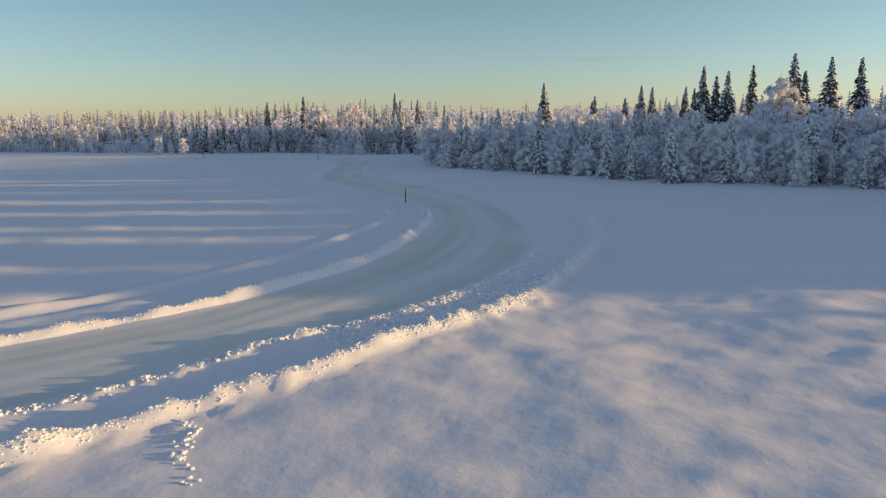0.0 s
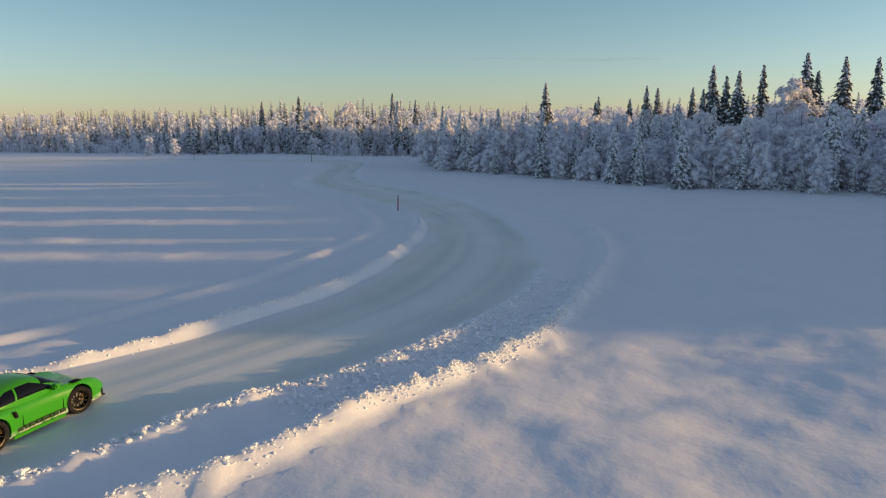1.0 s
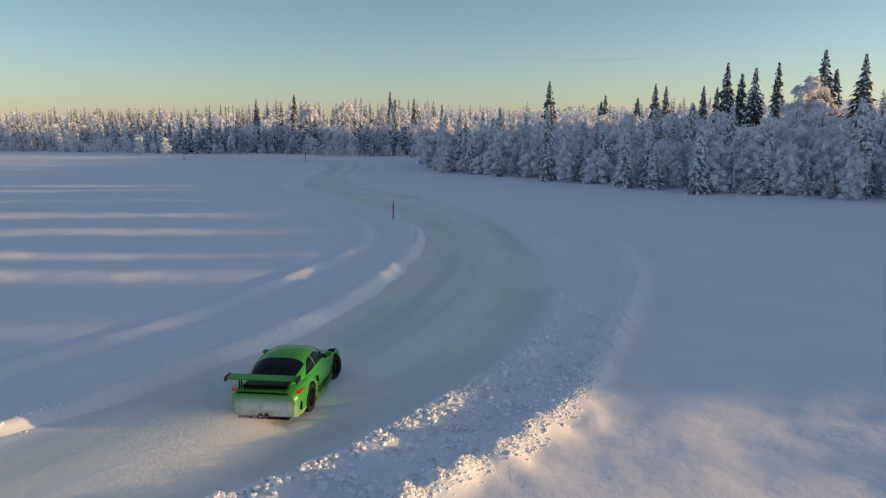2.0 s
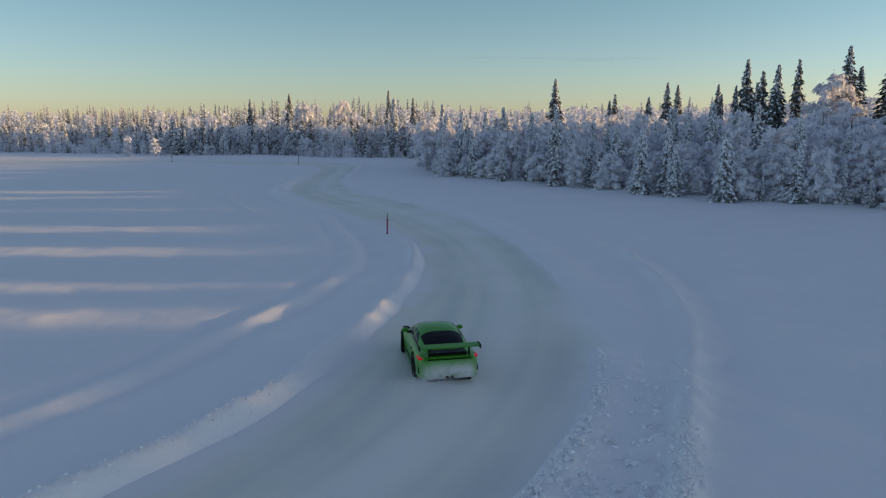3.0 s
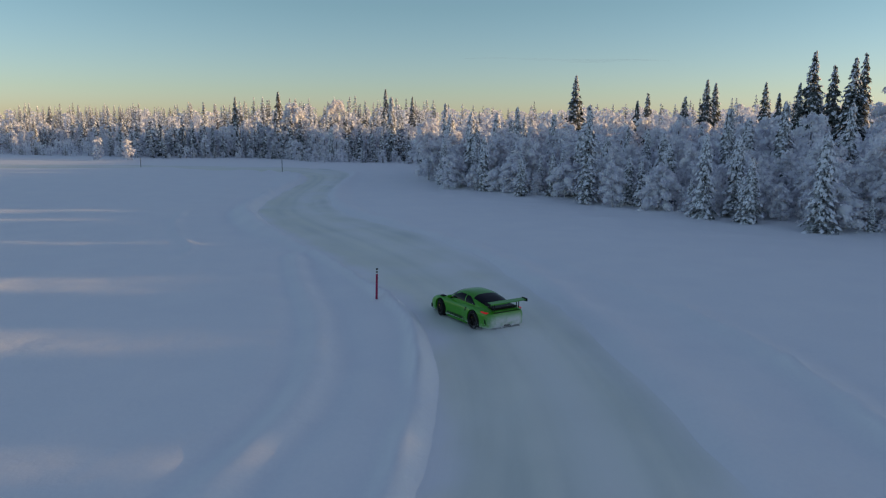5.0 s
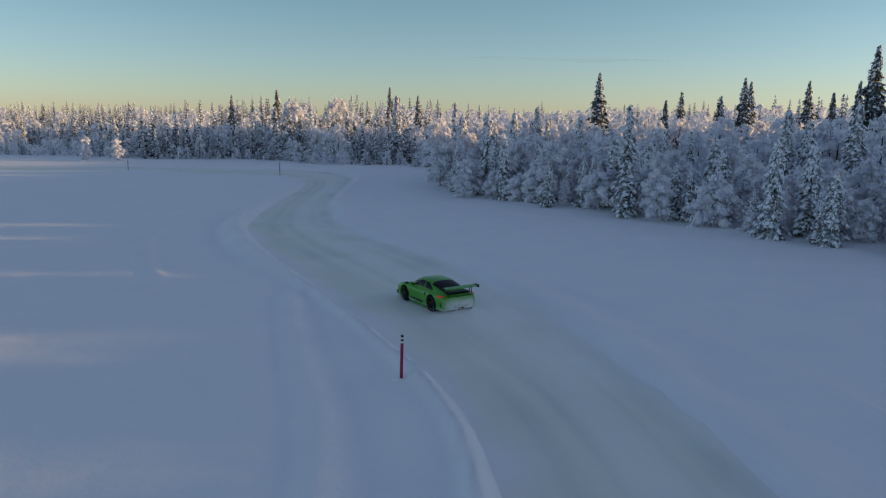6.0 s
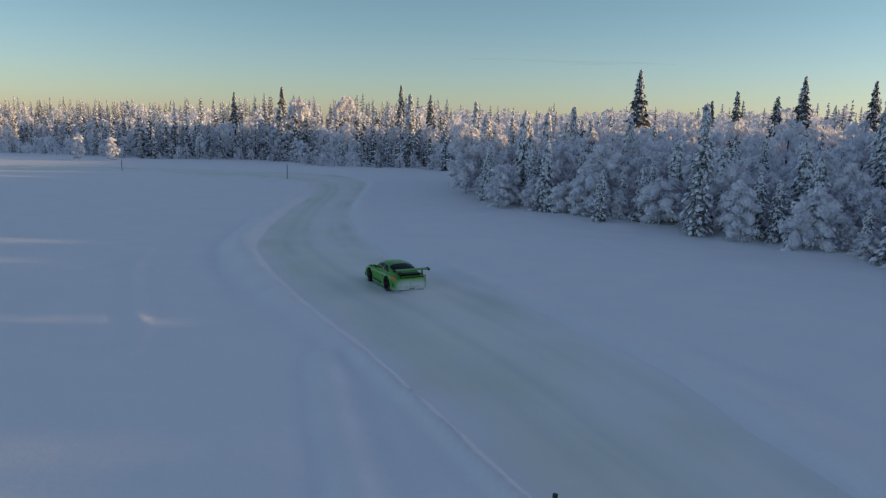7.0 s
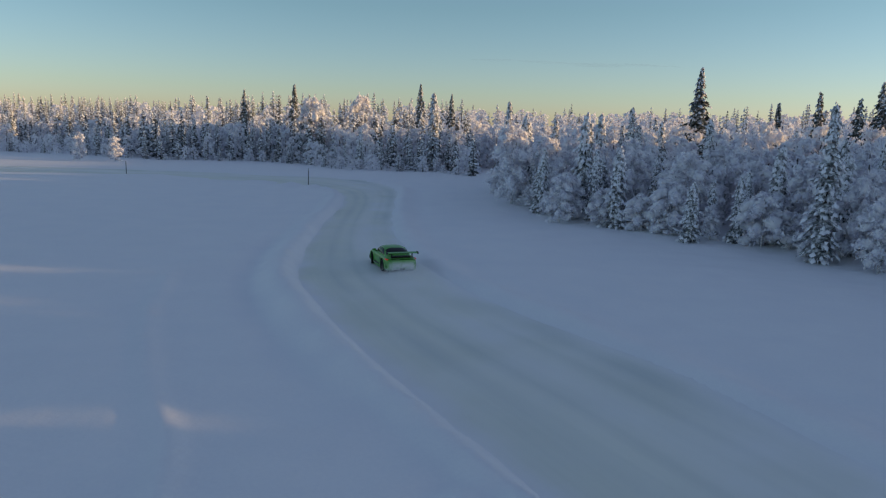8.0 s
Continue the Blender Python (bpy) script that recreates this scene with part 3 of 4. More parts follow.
def scatter(x0, x1, y0, y1, tries, gap, d0, d1, tall, low, share, limit):
    """Random places in the wood: spruces up to tall, birches round low."""
    r = np.random.RandomState(int(abs(x0) + y0 + tries))
    x, y = r.uniform(x0, x1, tries), r.uniform(y0, y1, tries)
    ok = inside(x, y, FOREST_RING)
    x, y = x[ok], y[ok]
    d, _ = near(x, y, SHORE_NEAR)
    ok = (d > d0) & (d < d1)
    x, y, d = x[ok], y[ok], d[ok]
    z = ground_height(x, y)
    out, grid = [], {}
    for a, b in spots:
        grid.setdefault((int(a // gap), int(b // gap)), []).append((a, b))
    for a, b, e, c in zip(x, y, d, z):
        key = (int(a // gap), int(b // gap))
        if any((a - p) ** 2 + (b - q) ** 2 < gap * gap for i in (-1, 0, 1) for j in (-1, 0, 1) for p, q in grid.get((key[0] + i, key[1] + j), ())):
            continue
        grid.setdefault(key, []).append((a, b))
        spruce = r.rand() < share * (0.45 if a > -10 and e > 34 else 1.0)
        h = r.uniform(0.62, 1.0) * tall if spruce else low * r.uniform(0.8, 1.15)
        if in_gap(b, 0.5):
            h = min(h, gap_height(a, b))
        if e < 4:
            h *= 0.7
        h *= 1 - 0.16 * float(step(-a, 70, 130)) - (0.18 * float(step(a, -15, 10)) if e > 34 else 0.0)
        if 234 < b < 262 and -125 < a < 60:      # a low strip, over which the sun reaches the western shore
            h = min(h, max(3.0, 0.094 * (a + 158)))
        if 206 < b < 215 and -40 < a < 60:
            h = min(h, max(3.0, 0.094 * (a + 88)))
        out.append((a, b, c - 0.05, h, "s" if spruce else "b", r.randint(3) + (3 if e > 40 else 0), r.uniform(0, 6.28), r.uniform(0.85, 1.2)))
        if len(out) >= limit:
            break
    return out


wood("forest", "dense snowy wood of frosted birches and spruces", scatter(-10, 100, 84, 260, 12000, 3.0, 15, 60, 11.0, 8.8, 0.08, 680))
saplings = []
r = random.Random(31)
for x, y in SHORE:
    if -300 < x < -8 and y > 180:
        for _ in range(2):
            a, b = x + r.uniform(-1.5, 1.5), y + r.uniform(-3.0, 2.0)
            kind = "s" if r.random() < 0.4 else "b"
            saplings.append((a, b, 0.0, r.uniform(0.8, 3.4) * (1.3 if kind == "s" else 1.0), kind, r.randrange(3), r.uniform(0, 6.28), r.uniform(1.0, 1.6)))
wood("far_forest", "far shore of rime-white birches and spruces", saplings + scatter(-260, -6, 190, 330, 14000, 2.5, 0.5, 34, 12.5, 8.0, 0.66, 1150))
wood("distant_forest", "distant snowy conifer wood behind the shore", scatter(-420, 220, 190, 520, 9000, 4.6, 34, 200, 15.0, 10.0, 0.75, 1050))


# ---- unseen belt of birches, added so that its shadows fall over the lake ----
belt = []
r = random.Random(5)
yy = 128.0
while yy > -45:
    for row in range(3 if yy > 31 else 2):
        b = yy + r.uniform(-0.5, 0.5)
        ahead = np.interp(b, [-60, 0, 30, 55, 72, 82, 128], [92, 88, 86, 80, 72, 78, 90]) + 3 + 5 * row + r.uniform(-1, 1)
        if 32 < b < 37.5:
            h = r.uniform(5.5, 7.0) if b < 34.2 else r.uniform(9.5, 14.0)
        elif b >= 37.5:
            # heights chosen so that sun bands reach the lake between the shadows
            h = gap_height(ahead, b) if in_gap(b, 1.1) else r.uniform(15, 18)
        else:
            h = r.uniform(2.0, 4.0) if r.random() < (0.35 if b < 20 else 0.68 if b < 30.5 else 0.75) else r.uniform(5.0, 8.0)
        belt.append((ahead, b, 0.2, h, "b", 3 + r.randrange(3), r.uniform(0, 6.28), 0.95 if h < 14 else 0.38 if in_gap(b, 3.2) else 0.75))
    yy -= 1.7
wood("shade_belt", "unseen belt of birches added to shade the lake in bands", belt)


# ---- lumps of snow thrown up along the outer edge of the track ----
def lump_shape(seed):
    r = random.Random(seed)
    bm = bmesh.new()
    bmesh.ops.create_icosphere(bm, subdivisions=1, radius=1.0)
    for v in bm.verts:
        v.co *= r.uniform(0.5, 1.3)
        v.co.z *= 0.8
    v = [tuple(w.co) for w in bm.verts]
    f = [tuple(w.index for w in p.verts) for p in bm.faces]
    bm.free()
    return np.array(v), np.array(f)


LUMPS = [lump_shape(i) for i in range(6)]
r = np.random.RandomState(12)
lumps = []
cut = OUTER[(OUTER[:, 1] > 12) & (OUTER[:, 1] < 46)]
for _ in range(9500):
    i = r.randint(len(cut) - 1)
    p = cut[i]
    d = cut[i + 1] - cut[i]
    n = np.array((d[1], -d[0])) / max(np.hypot(*d), 1e-6)
    away = abs(r.normal(0, 0.2)) if r.rand() < 0.5 or p[1] < 24 else r.uniform(0.1, 2.6)
    if p[1] > 34 and r.rand() < 0.45 + 0.06 * (p[1] - 34) or p[1] < 21.5 and r.rand() < 0.7:
        continue
    lumps.append((*(p + n * away + d * r.rand()), 0.02 + 0.085 * r.rand() ** 2.6))
cut = RIDGE[(RIDGE[:, 1] > 12) & (RIDGE[:, 1] < 37)]
for _ in range(9000):
    i = r.randint(len(cut) - 1)
    p = cut[i] + (cut[i + 1] - cut[i]) * r.rand() + r.normal(0, 0.2, 2)
    if p[1] < 23 and r.rand() < 0.65:
        continue
    lumps.append((*p, 0.013 + 0.042 * r.rand() ** 3))
cut = INNER[(INNER[:, 1] > 14) & (INNER[:, 1] < 40)]
for _ in range(1500):
    i = r.randint(len(cut) - 1)
    p = cut[i] + (cut[i + 1] - cut[i]) * r.rand() + r.normal(0, 0.22, 2) + (-0.2, 0.15)
    lumps.append((*p, 0.012 + 0.04 * r.rand() ** 3))
for k in range(60):       # an animal's trail beside the bank
    u = r.rand()
    lumps.append((-5.8 + 1.0 * u + 0.18 * math.sin(u * 9) + r.normal(0, 0.12), 17.0 - 3.2 * u + r.normal(0, 0.08), 0.03 + 0.05 * r.rand()))
L = np.array(lumps)
LZ = ground_height(L[:, 0], L[:, 1])
LZ = np.where(inside(L[:, 0], L[:, 1], TRACK_RING), np.maximum(LZ, ROAD_Z), LZ)
vs, fs, n = [], [], 0
shared = []
for v, f in LUMPS:
    me = bpy.data.meshes.new("snow_lump")
    me.from_pydata([tuple(q) for q in v], [], f.tolist())
    me.materials.append(CHUNK)
    shared.append(me)
loose_lumps = 0
for (x, y, s), z in zip(lumps, LZ):
    if s > 0.078 and loose_lumps < 300:
        loose_lumps += 1
        ob = tagged(new("snow_lump", shared[r.randint(6)]), "hard white lump of snow lying beside the track", "snow lump", "lumps along the track")
        ob.matrix_basis = pose(x, y, z + s * 0.35, r.uniform(-20, 20), r.uniform(-20, 20), r.uniform(0, 360)) @ Matrix.Diagonal((s, s, s, 1))
        continue
    v, f = LUMPS[r.randint(6)]
    a = r.uniform(0, 6.28)
    vs.append(np.column_stack([(v[:, 0] * math.cos(a) - v[:, 1] * math.sin(a)) * s + x, (v[:, 0] * math.sin(a) + v[:, 1] * math.cos(a)) * s + y, v[:, 2] * s + z + s * 0.35]))
    fs.append(f + n)
    n += len(v)
tagged(mesh_object("snow_lumps", np.concatenate(vs), np.concatenate(fs).tolist(), [CHUNK]), "broken lumps of snow thrown up beside the track", "snow", kind="stuff")


# ---- marker poles ----
RED = material("red_paint", (0.40, 0.01, 0.06), 0.45)
into(RED, Base_Color=ramp(RED, noise_node(RED, 7, 4), [(0.35, (0.26, 0.004, 0.045)), (0.7, (0.46, 0.012, 0.09))]))
BLACK = material("black_plastic", (0.015, 0.015, 0.017), 0.5)
TAPE = material("reflective_tape", (0.75, 0.75, 0.75), 0.3)
DARKPOLE = material("dark_stake", (0.06, 0.05, 0.05), 0.7)


def ring_tube(z0, z1, r0, r1, sides=14):
    bm = bmesh.new()
    bmesh.ops.create_cone(bm, cap_ends=True, segments=sides, radius1=r0, radius2=r1, depth=z1 - z0, matrix=Matrix.Translation((0, 0, (z0 + z1) / 2)))
    return bm


def part(name, bm, mat, parent, label="", smooth=True):
    me = bpy.data.meshes.new(name)
    bm.to_mesh(me)
    bm.free()
    me.materials.append(mat)
    if smooth:
        me.polygons.foreach_set("use_smooth", [True] * len(me.polygons))
        me.set_sharp_from_angle(angle=radians(35))
    ob = new(name, me)
    ob.parent = parent
    if label:
        ob["label"] = label
    return ob


def marker_pole(x, y, h, paint, label, lean=0.0):
    z = float(ground_height(np.array([x]), np.array([y]))[0])
    top = tagged(new("marker_pole"), label, "marker pole", "poles along the track")
    top.matrix_basis = pose(x, y, z - 0.08, 0, lean, 0)
    part("shaft", ring_tube(-0.5, h - 0.26, 0.055, 0.05), paint, top)
    for i in range(4):
        part("band", ring_tube(h - 0.26 + 0.065 * i, h - 0.26 + 0.065 * (i + 1), 0.049, 0.049), BLACK if i % 2 else TAPE, top, "" if i % 2 else "white reflective band")
    bm = bmesh.new()
    bmesh.ops.create_icosphere(bm, subdivisions=3, radius=0.22)
    for v in bm.verts:
        v.co.x *= 1.3
        v.co.z *= 0.55
        v.co *= 1 + 0.2 * noise.noise(v.co * 5)
    part("snow_collar", bm, SNOW, top, "small heap of snow round the foot")
    return top


marker_pole(-3.72, 68.45, 1.54, RED, "red marker pole with black and white bands in snow", 1.2)
marker_pole(-29.4, 161.3, 2.3, DARKPOLE, "dark marker pole in the snow beside the track")
marker_pole(-59.9, 174.6, 2.3, DARKPOLE, "dark marker pole far out on the lake")


# ---- a thin streak of cloud, far off ----
VEIL = material("thin_cloud", (0.55, 0.55, 0.6), 1.0)
clear, blend = VEIL.node_tree.nodes.new("ShaderNodeBsdfTransparent"), VEIL.node_tree.nodes.new("ShaderNodeMixShader")
share = ramp(VEIL, noise_node(VEIL, 0.006, 4, stretch=(1, 1, 4)), [(0.35, (0.0, 0.0, 0.0)), (0.75, (0.2, 0.2, 0.2))])
VEIL.node_tree.links.new(share, blend.inputs[0])
VEIL.node_tree.links.new(clear.outputs[0], blend.inputs[1])
VEIL.node_tree.links.new(VEIL.node_tree.nodes["Principled BSDF"].outputs[0], blend.inputs[2])
VEIL.node_tree.links.new(blend.outputs[0], VEIL.node_tree.nodes["Material Output"].inputs["Surface"])
verts, faces = [], []
for i in range(41):
    u = i / 40
    for k in (-1, 1):
        verts.append((60 + 860 * u, 3000 + 160 * k * math.sin(math.pi * u) ** 0.6, 292 - 6 * u + k * 22 * math.sin(math.pi * u) ** 0.6 + 3 * math.sin(9 * u)))
for i in range(40):
    faces.append((2 * i, 2 * i + 2, 2 * i + 3, 2 * i + 1))
cloud = mesh_object("backdrop_cloud", verts, faces, [VEIL], smooth=True)
cloud.visible_shadow = False
tagged(cloud, "thin grey streak of cloud low in a clear sky", "cloud", kind="structure")


# ---- the green sports car ----
GREEN = material("green_car_paint", (0.024, 0.30, 0.010), 0.28)
GREEN.node_tree.nodes["Principled BSDF"].inputs["Coat Weight"].default_value = 0.3
GREEN.node_tree.nodes["Principled BSDF"].inputs["Specular IOR Level"].default_value = 0.3
GREEN.node_tree.nodes["Principled BSDF"].inputs["Coat Roughness"].default_value = 0.08


def dusted(name, colour):
    """Paint under powder snow that the rear wheels throw over the tail."""
    m = material(name, colour, 0.4)
    n, k = m.node_tree.nodes, m.node_tree.links
    c, s = n.new("ShaderNodeTexCoord"), n.new("ShaderNodeSeparateXYZ")
    k.new(c.outputs["Object"], s.inputs[0])
    def ranged(out, a, b):
        r = n.new("ShaderNodeMapRange")
        r.interpolation_type = "SMOOTHSTEP"
        r.inputs[1].default_value, r.inputs[2].default_value = a, b
        k.new(out, r.inputs[0])
        return r.outputs[0]
    def times(a, b):
        t = n.new("ShaderNodeMath")
        t.operation = "MULTIPLY"
        k.new(a, t.inputs[0]), k.new(b, t.inputs[1])
        return t.outputs[0]
    ab = n.new("ShaderNodeMath")
    ab.operation = "ABSOLUTE"
    k.new(s.outputs[1], ab.inputs[0])
    f = times(times(ranged(s.outputs[0], -0.62, -0.95), ranged(s.outputs[2], 0.86, 0.42)), ranged(ab.outputs[0], 0.95, 0.55))
    sill = times(ranged(s.outputs[2], 0.34, 0.16), ranged(noise_node(m, 6, 4), 0.35, 0.6))
    both = n.new("ShaderNodeMath")
    both.operation = "MAXIMUM"
    k.new(f, both.inputs[0]), k.new(sill, both.inputs[1])
    grain = times(both.outputs[0], ranged(noise_node(m, 4, 5), 0.0, 0.6))
    into(m, Base_Color=mixed(m, grain, colour, (0.74, 0.75, 0.76)), Roughness=ramp(m, grain, [(0, (0.28,) * 3), (0.6, (0.8,) * 3)]))
    b = n["Principled BSDF"]
    b.inputs["Coat Weight"].default_value, b.inputs["Specular IOR Level"].default_value = 0.25, 0.3
    return m


BODY_PAINT = dusted("green_paint_snow_dusted", (0.024, 0.30, 0.010))
GLASS = material("dark_tinted_glass", (0.006, 0.007, 0.011), 0.08)
GLASS.node_tree.nodes["Principled BSDF"].inputs["Specular IOR Level"].default_value = 0.14
CARBON = material("black_carbon", (0.006, 0.006, 0.007), 0.5)
CARBON.node_tree.nodes["Principled BSDF"].inputs["Specular IOR Level"].default_value = 0.15
RUBBER = material("tyre_rubber", (0.012, 0.012, 0.013), 0.85)
RUBBER.node_tree.nodes["Principled BSDF"].inputs["Specular IOR Level"].default_value = 0.2
into(RUBBER, Base_Color=ramp(RUBBER, noise_node(RUBBER, 14, 4), [(0.4, (0.009, 0.009, 0.010)), (0.8, (0.03, 0.03, 0.033))]))
RIM = material("dark_bronze_rim", (0.016, 0.012, 0.011), 0.4, 0.5)
DISC = material("brake_disc", (0.12, 0.12, 0.12), 0.45, 0.6)
CALIPER = material("yellow_caliper", (0.30, 0.17, 0.01), 0.4)
STRIPE = material("dark_green_decal", (0.008, 0.04, 0.008), 0.4)
LENS = material("headlight_glass", (0.35, 0.38, 0.4), 0.12)
LAMP = material("red_tail_lamp", (0.35, 0.015, 0.01), 0.25)
LAMP.node_tree.nodes["Principled BSDF"].inputs["Emission Color"].default_value = (0.9, 0.03, 0.02, 1)
LAMP.node_tree.nodes["Principled BSDF"].inputs["Emission Strength"].default_value = 0.14

# outline of the car from rear axle: x, half width at the waist, top of the side, top on the centre line, underside
STATIONS = [(-1.05, 0.66, 0.70, 0.74, 0.34), (-1.00, 0.80, 0.80, 0.84, 0.22), (-0.88, 0.87, 0.85, 0.90, 0.17), (-0.60, 0.915, 0.90, 0.95, 0.16), (-0.30, 0.938, 0.90, 0.93, 0.16),
            (0.00, 0.945, 0.90, 0.92, 0.15), (0.30, 0.938, 0.89, 0.91, 0.14), (0.60, 0.905, 0.88, 0.90, 0.13), (0.90, 0.875, 0.875, 0.89, 0.12), (1.30, 0.868, 0.875, 0.89, 0.12),
            (1.70, 0.875, 0.88, 0.89, 0.12), (2.00, 0.895, 0.88, 0.88, 0.12), (2.25, 0.915, 0.87, 0.84, 0.13), (2.50, 0.92, 0.86, 0.79, 0.14), (2.75, 0.91, 0.83, 0.74, 0.14),
            (3.00, 0.885, 0.77, 0.68, 0.13), (3.20, 0.84, 0.68, 0.61, 0.12), (3.36, 0.76, 0.58, 0.54, 0.12), (3.47, 0.62, 0.48, 0.46, 0.14), (3.52, 0.42, 0.38, 0.38, 0.22)]


def at_station(x):
    s = np.array(STATIONS)
    return [float(np.interp(x, s[:, 0], s[:, k])) for k in range(1, 5)]


def body_section(x):
    w, side, mid, low = at_station(x)
    t = (side - low)
    return [(0, low), (w * 0.70, low), (w * 0.93, low + 0.02), (w * 0.985, low + 0.10 * t + 0.02), (w * 0.985, low + 0.38 * t), (w, low + 0.62 * t), (w * 0.985, low + 0.80 * t),
            (w * 0.93, low + 0.93 * t), (w * 0.84, side), (w * 0.66, (side * 0.6 + mid * 0.4) - 0.005), (w * 0.35, mid * 0.9 + side * 0.1), (0, mid)]


def loft(sections, closed_ends=True):
    """A mirrored skin over half sections (y, z) at each x."""
    bm = bmesh.new()
    rings = []
    for x, half in sections:
        ring = [bm.verts.new((x, y, z)) for y, z in half] + [bm.verts.new((x, -y, z)) for y, z in half[-2:0:-1]]
        rings.append(ring)
    for a, b in zip(rings, rings[1:]):
        for i in range(len(a)):
            j = (i + 1) % len(a)
            bm.faces.new((a[i], b[i], b[j], a[j]))
    if closed_ends:
        bm.faces.new(rings[0])
        bm.faces.new(rings[-1][::-1])
    bmesh.ops.recalc_face_normals(bm, faces=bm.faces)
    return bm


def cut_out(ob, cutters):
    """Take the cutters' shapes out of the object's mesh."""
    for c in cutters:
        mod = ob.modifiers.new("cut", "BOOLEAN")
        mod.operation, mod.object, mod.solver = "DIFFERENCE", c, "EXACT"
    bpy.context.view_layer.update()
    me = bpy.data.meshes.new_from_object(ob.evaluated_get(bpy.context.evaluated_depsgraph_get()))
    ob.modifiers.clear()
    ob.data = me
    for c in cutters:
        bpy.data.objects.remove(c)


def box(x0, x1, y0, y1, z0, z1, bevel=0.0, taper=None):
    bm = bmesh.new()
    bmesh.ops.create_cube(bm, size=1.0)
    for v in bm.verts:
        v.co = ((x0 + x1) / 2 + v.co.x * (x1 - x0), (y0 + y1) / 2 + v.co.y * (y1 - y0), (z0 + z1) / 2 + v.co.z * (z1 - z0))
    if bevel:
        bmesh.ops.bevel(bm, geom=bm.edges[:], offset=bevel, segments=2, affect="EDGES")
    return bm


def cabin_point(x, a):
    """The glasshouse's skin: a runs from 0 at the left waist over 1 on the roof's middle to 2 at the right waist."""
    zt = float(np.interp(x, [-0.78, -0.5, -0.2, 0.1, 0.4, 0.7, 1.0, 1.25, 1.5, 1.7, 1.9, 2.1, 2.22], [0.90, 1.005, 1.105, 1.195, 1.265, 1.31, 1.33, 1.328, 1.29, 1.215, 1.10, 0.96, 0.87]))
    wb = float(np.interp(x, [-0.78, -0.4, 0, 0.5, 1.0, 1.6, 2.22], [0.60, 0.71, 0.77, 0.80, 0.80, 0.78, 0.70]))
    zb = 0.83
    th = (a if a <= 1 else 2 - a) * math.pi / 2
    y = wb * math.cos(th) ** 0.62
    z = zb + max(zt - zb, 0.01) * math.sin(th) ** 0.80
    return Vector((x, y if a <= 1 else -y, z))


def skin(x_of, a0, a1, lift, nu=10, na=10):
    """A patch of the glasshouse's skin, lifted off a little, with a rim: x_of gives its two ends for each a."""
    bm = bmesh.new()
    grid = []
    for j in range(na + 1):
        a = a0 + (a1 - a0) * j / na
        u0, u1 = x_of(j / na)
        row = []
        for i in range(nu + 1):
            x = u0 + (u1 - u0) * i / nu
            p = cabin_point(x, a)
            e = 0.01
            n = (cabin_point(x + e, a) - p).cross(cabin_point(x, a + e) - p)
            n.normalize()
            if n.z < 0 and abs(n.z) > 0.05 or n.dot(Vector((0, p.y, p.z - 0.6))) < 0:
                n = -n
            row.append(bm.verts.new(p + n * lift))
        grid.append(row)
    for a, b in zip(grid, grid[1:]):
        for i in range(nu):
            bm.faces.new((a[i], a[i + 1], b[i + 1], b[i]))
    bmesh.ops.recalc_face_normals(bm, faces=bm.faces)
    ext = bmesh.ops.extrude_face_region(bm, geom=bm.faces[:])
    for v in [g for g in ext["geom"] if isinstance(g, bmesh.types.BMVert)]:
        v.co -= Vector((0, v.co.y * 0.02, (v.co.z - 0.5) * 0.02))
    bmesh.ops.recalc_face_normals(bm, faces=bm.faces)
    return bm


def wheel_parts(parent, r, wide, side):
    """Tyre, rim with spokes, disc and caliper round the axle, which runs along y; side: 1 where the outside is at +y."""
    def turned(profile, sides=28):
        bm = bmesh.new()
        rings = [[bm.verts.new((rr * math.cos(6.28318 * k / sides), y * side, rr * math.sin(6.28318 * k / sides))) for k in range(sides)] for y, rr in profile]
        for a, b in zip(rings, rings[1:] + rings[:1]):
            for k in range(sides):
                bm.faces.new((a[k], a[(k + 1) % sides], b[(k + 1) % sides], b[k]))
        bmesh.ops.recalc_face_normals(bm, faces=bm.faces)
        return bm
    h = wide / 2
    tyre = part("tyre", turned([(-h, r - 0.09), (-h, r - 0.025), (-h + 0.03, r), (h - 0.03, r), (h, r - 0.025), (h, r - 0.09), (h - 0.02, r - 0.10), (-h + 0.02, r - 0.10)]), RUBBER, parent)
    rim = part("rim", turned([(-h + 0.03, r - 0.10), (h - 0.005, r - 0.095), (h - 0.015, r - 0.125), (h - 0.08, r - 0.15), (-h + 0.03, r - 0.15)]), RIM, parent, "dark bronze alloy rim")
    for k in range(10):
        bm = box(0.03, r - 0.115, -0.014, 0.014, -0.012, 0.012, 0.005)
        bmesh.ops.rotate(bm, verts=bm.verts, matrix=Matrix.Rotation(6.28318 * k / 10, 3, "Y"))
        bmesh.ops.translate(bm, verts=bm.verts, vec=(0, side * (h - 0.05), 0))
        part("spoke", bm, RIM, parent)
    part("hub", turned([(h - 0.09, 0.005), (h - 0.09, 0.06), (h - 0.03, 0.05), (h - 0.02, 0.005)], 16), RIM, parent, "small hub cap")
    part("brake_disc", turned([(h - 0.14, 0.04), (h - 0.14, r - 0.17), (h - 0.12, r - 0.17), (h - 0.12, 0.04)]), DISC, parent)
    return tyre


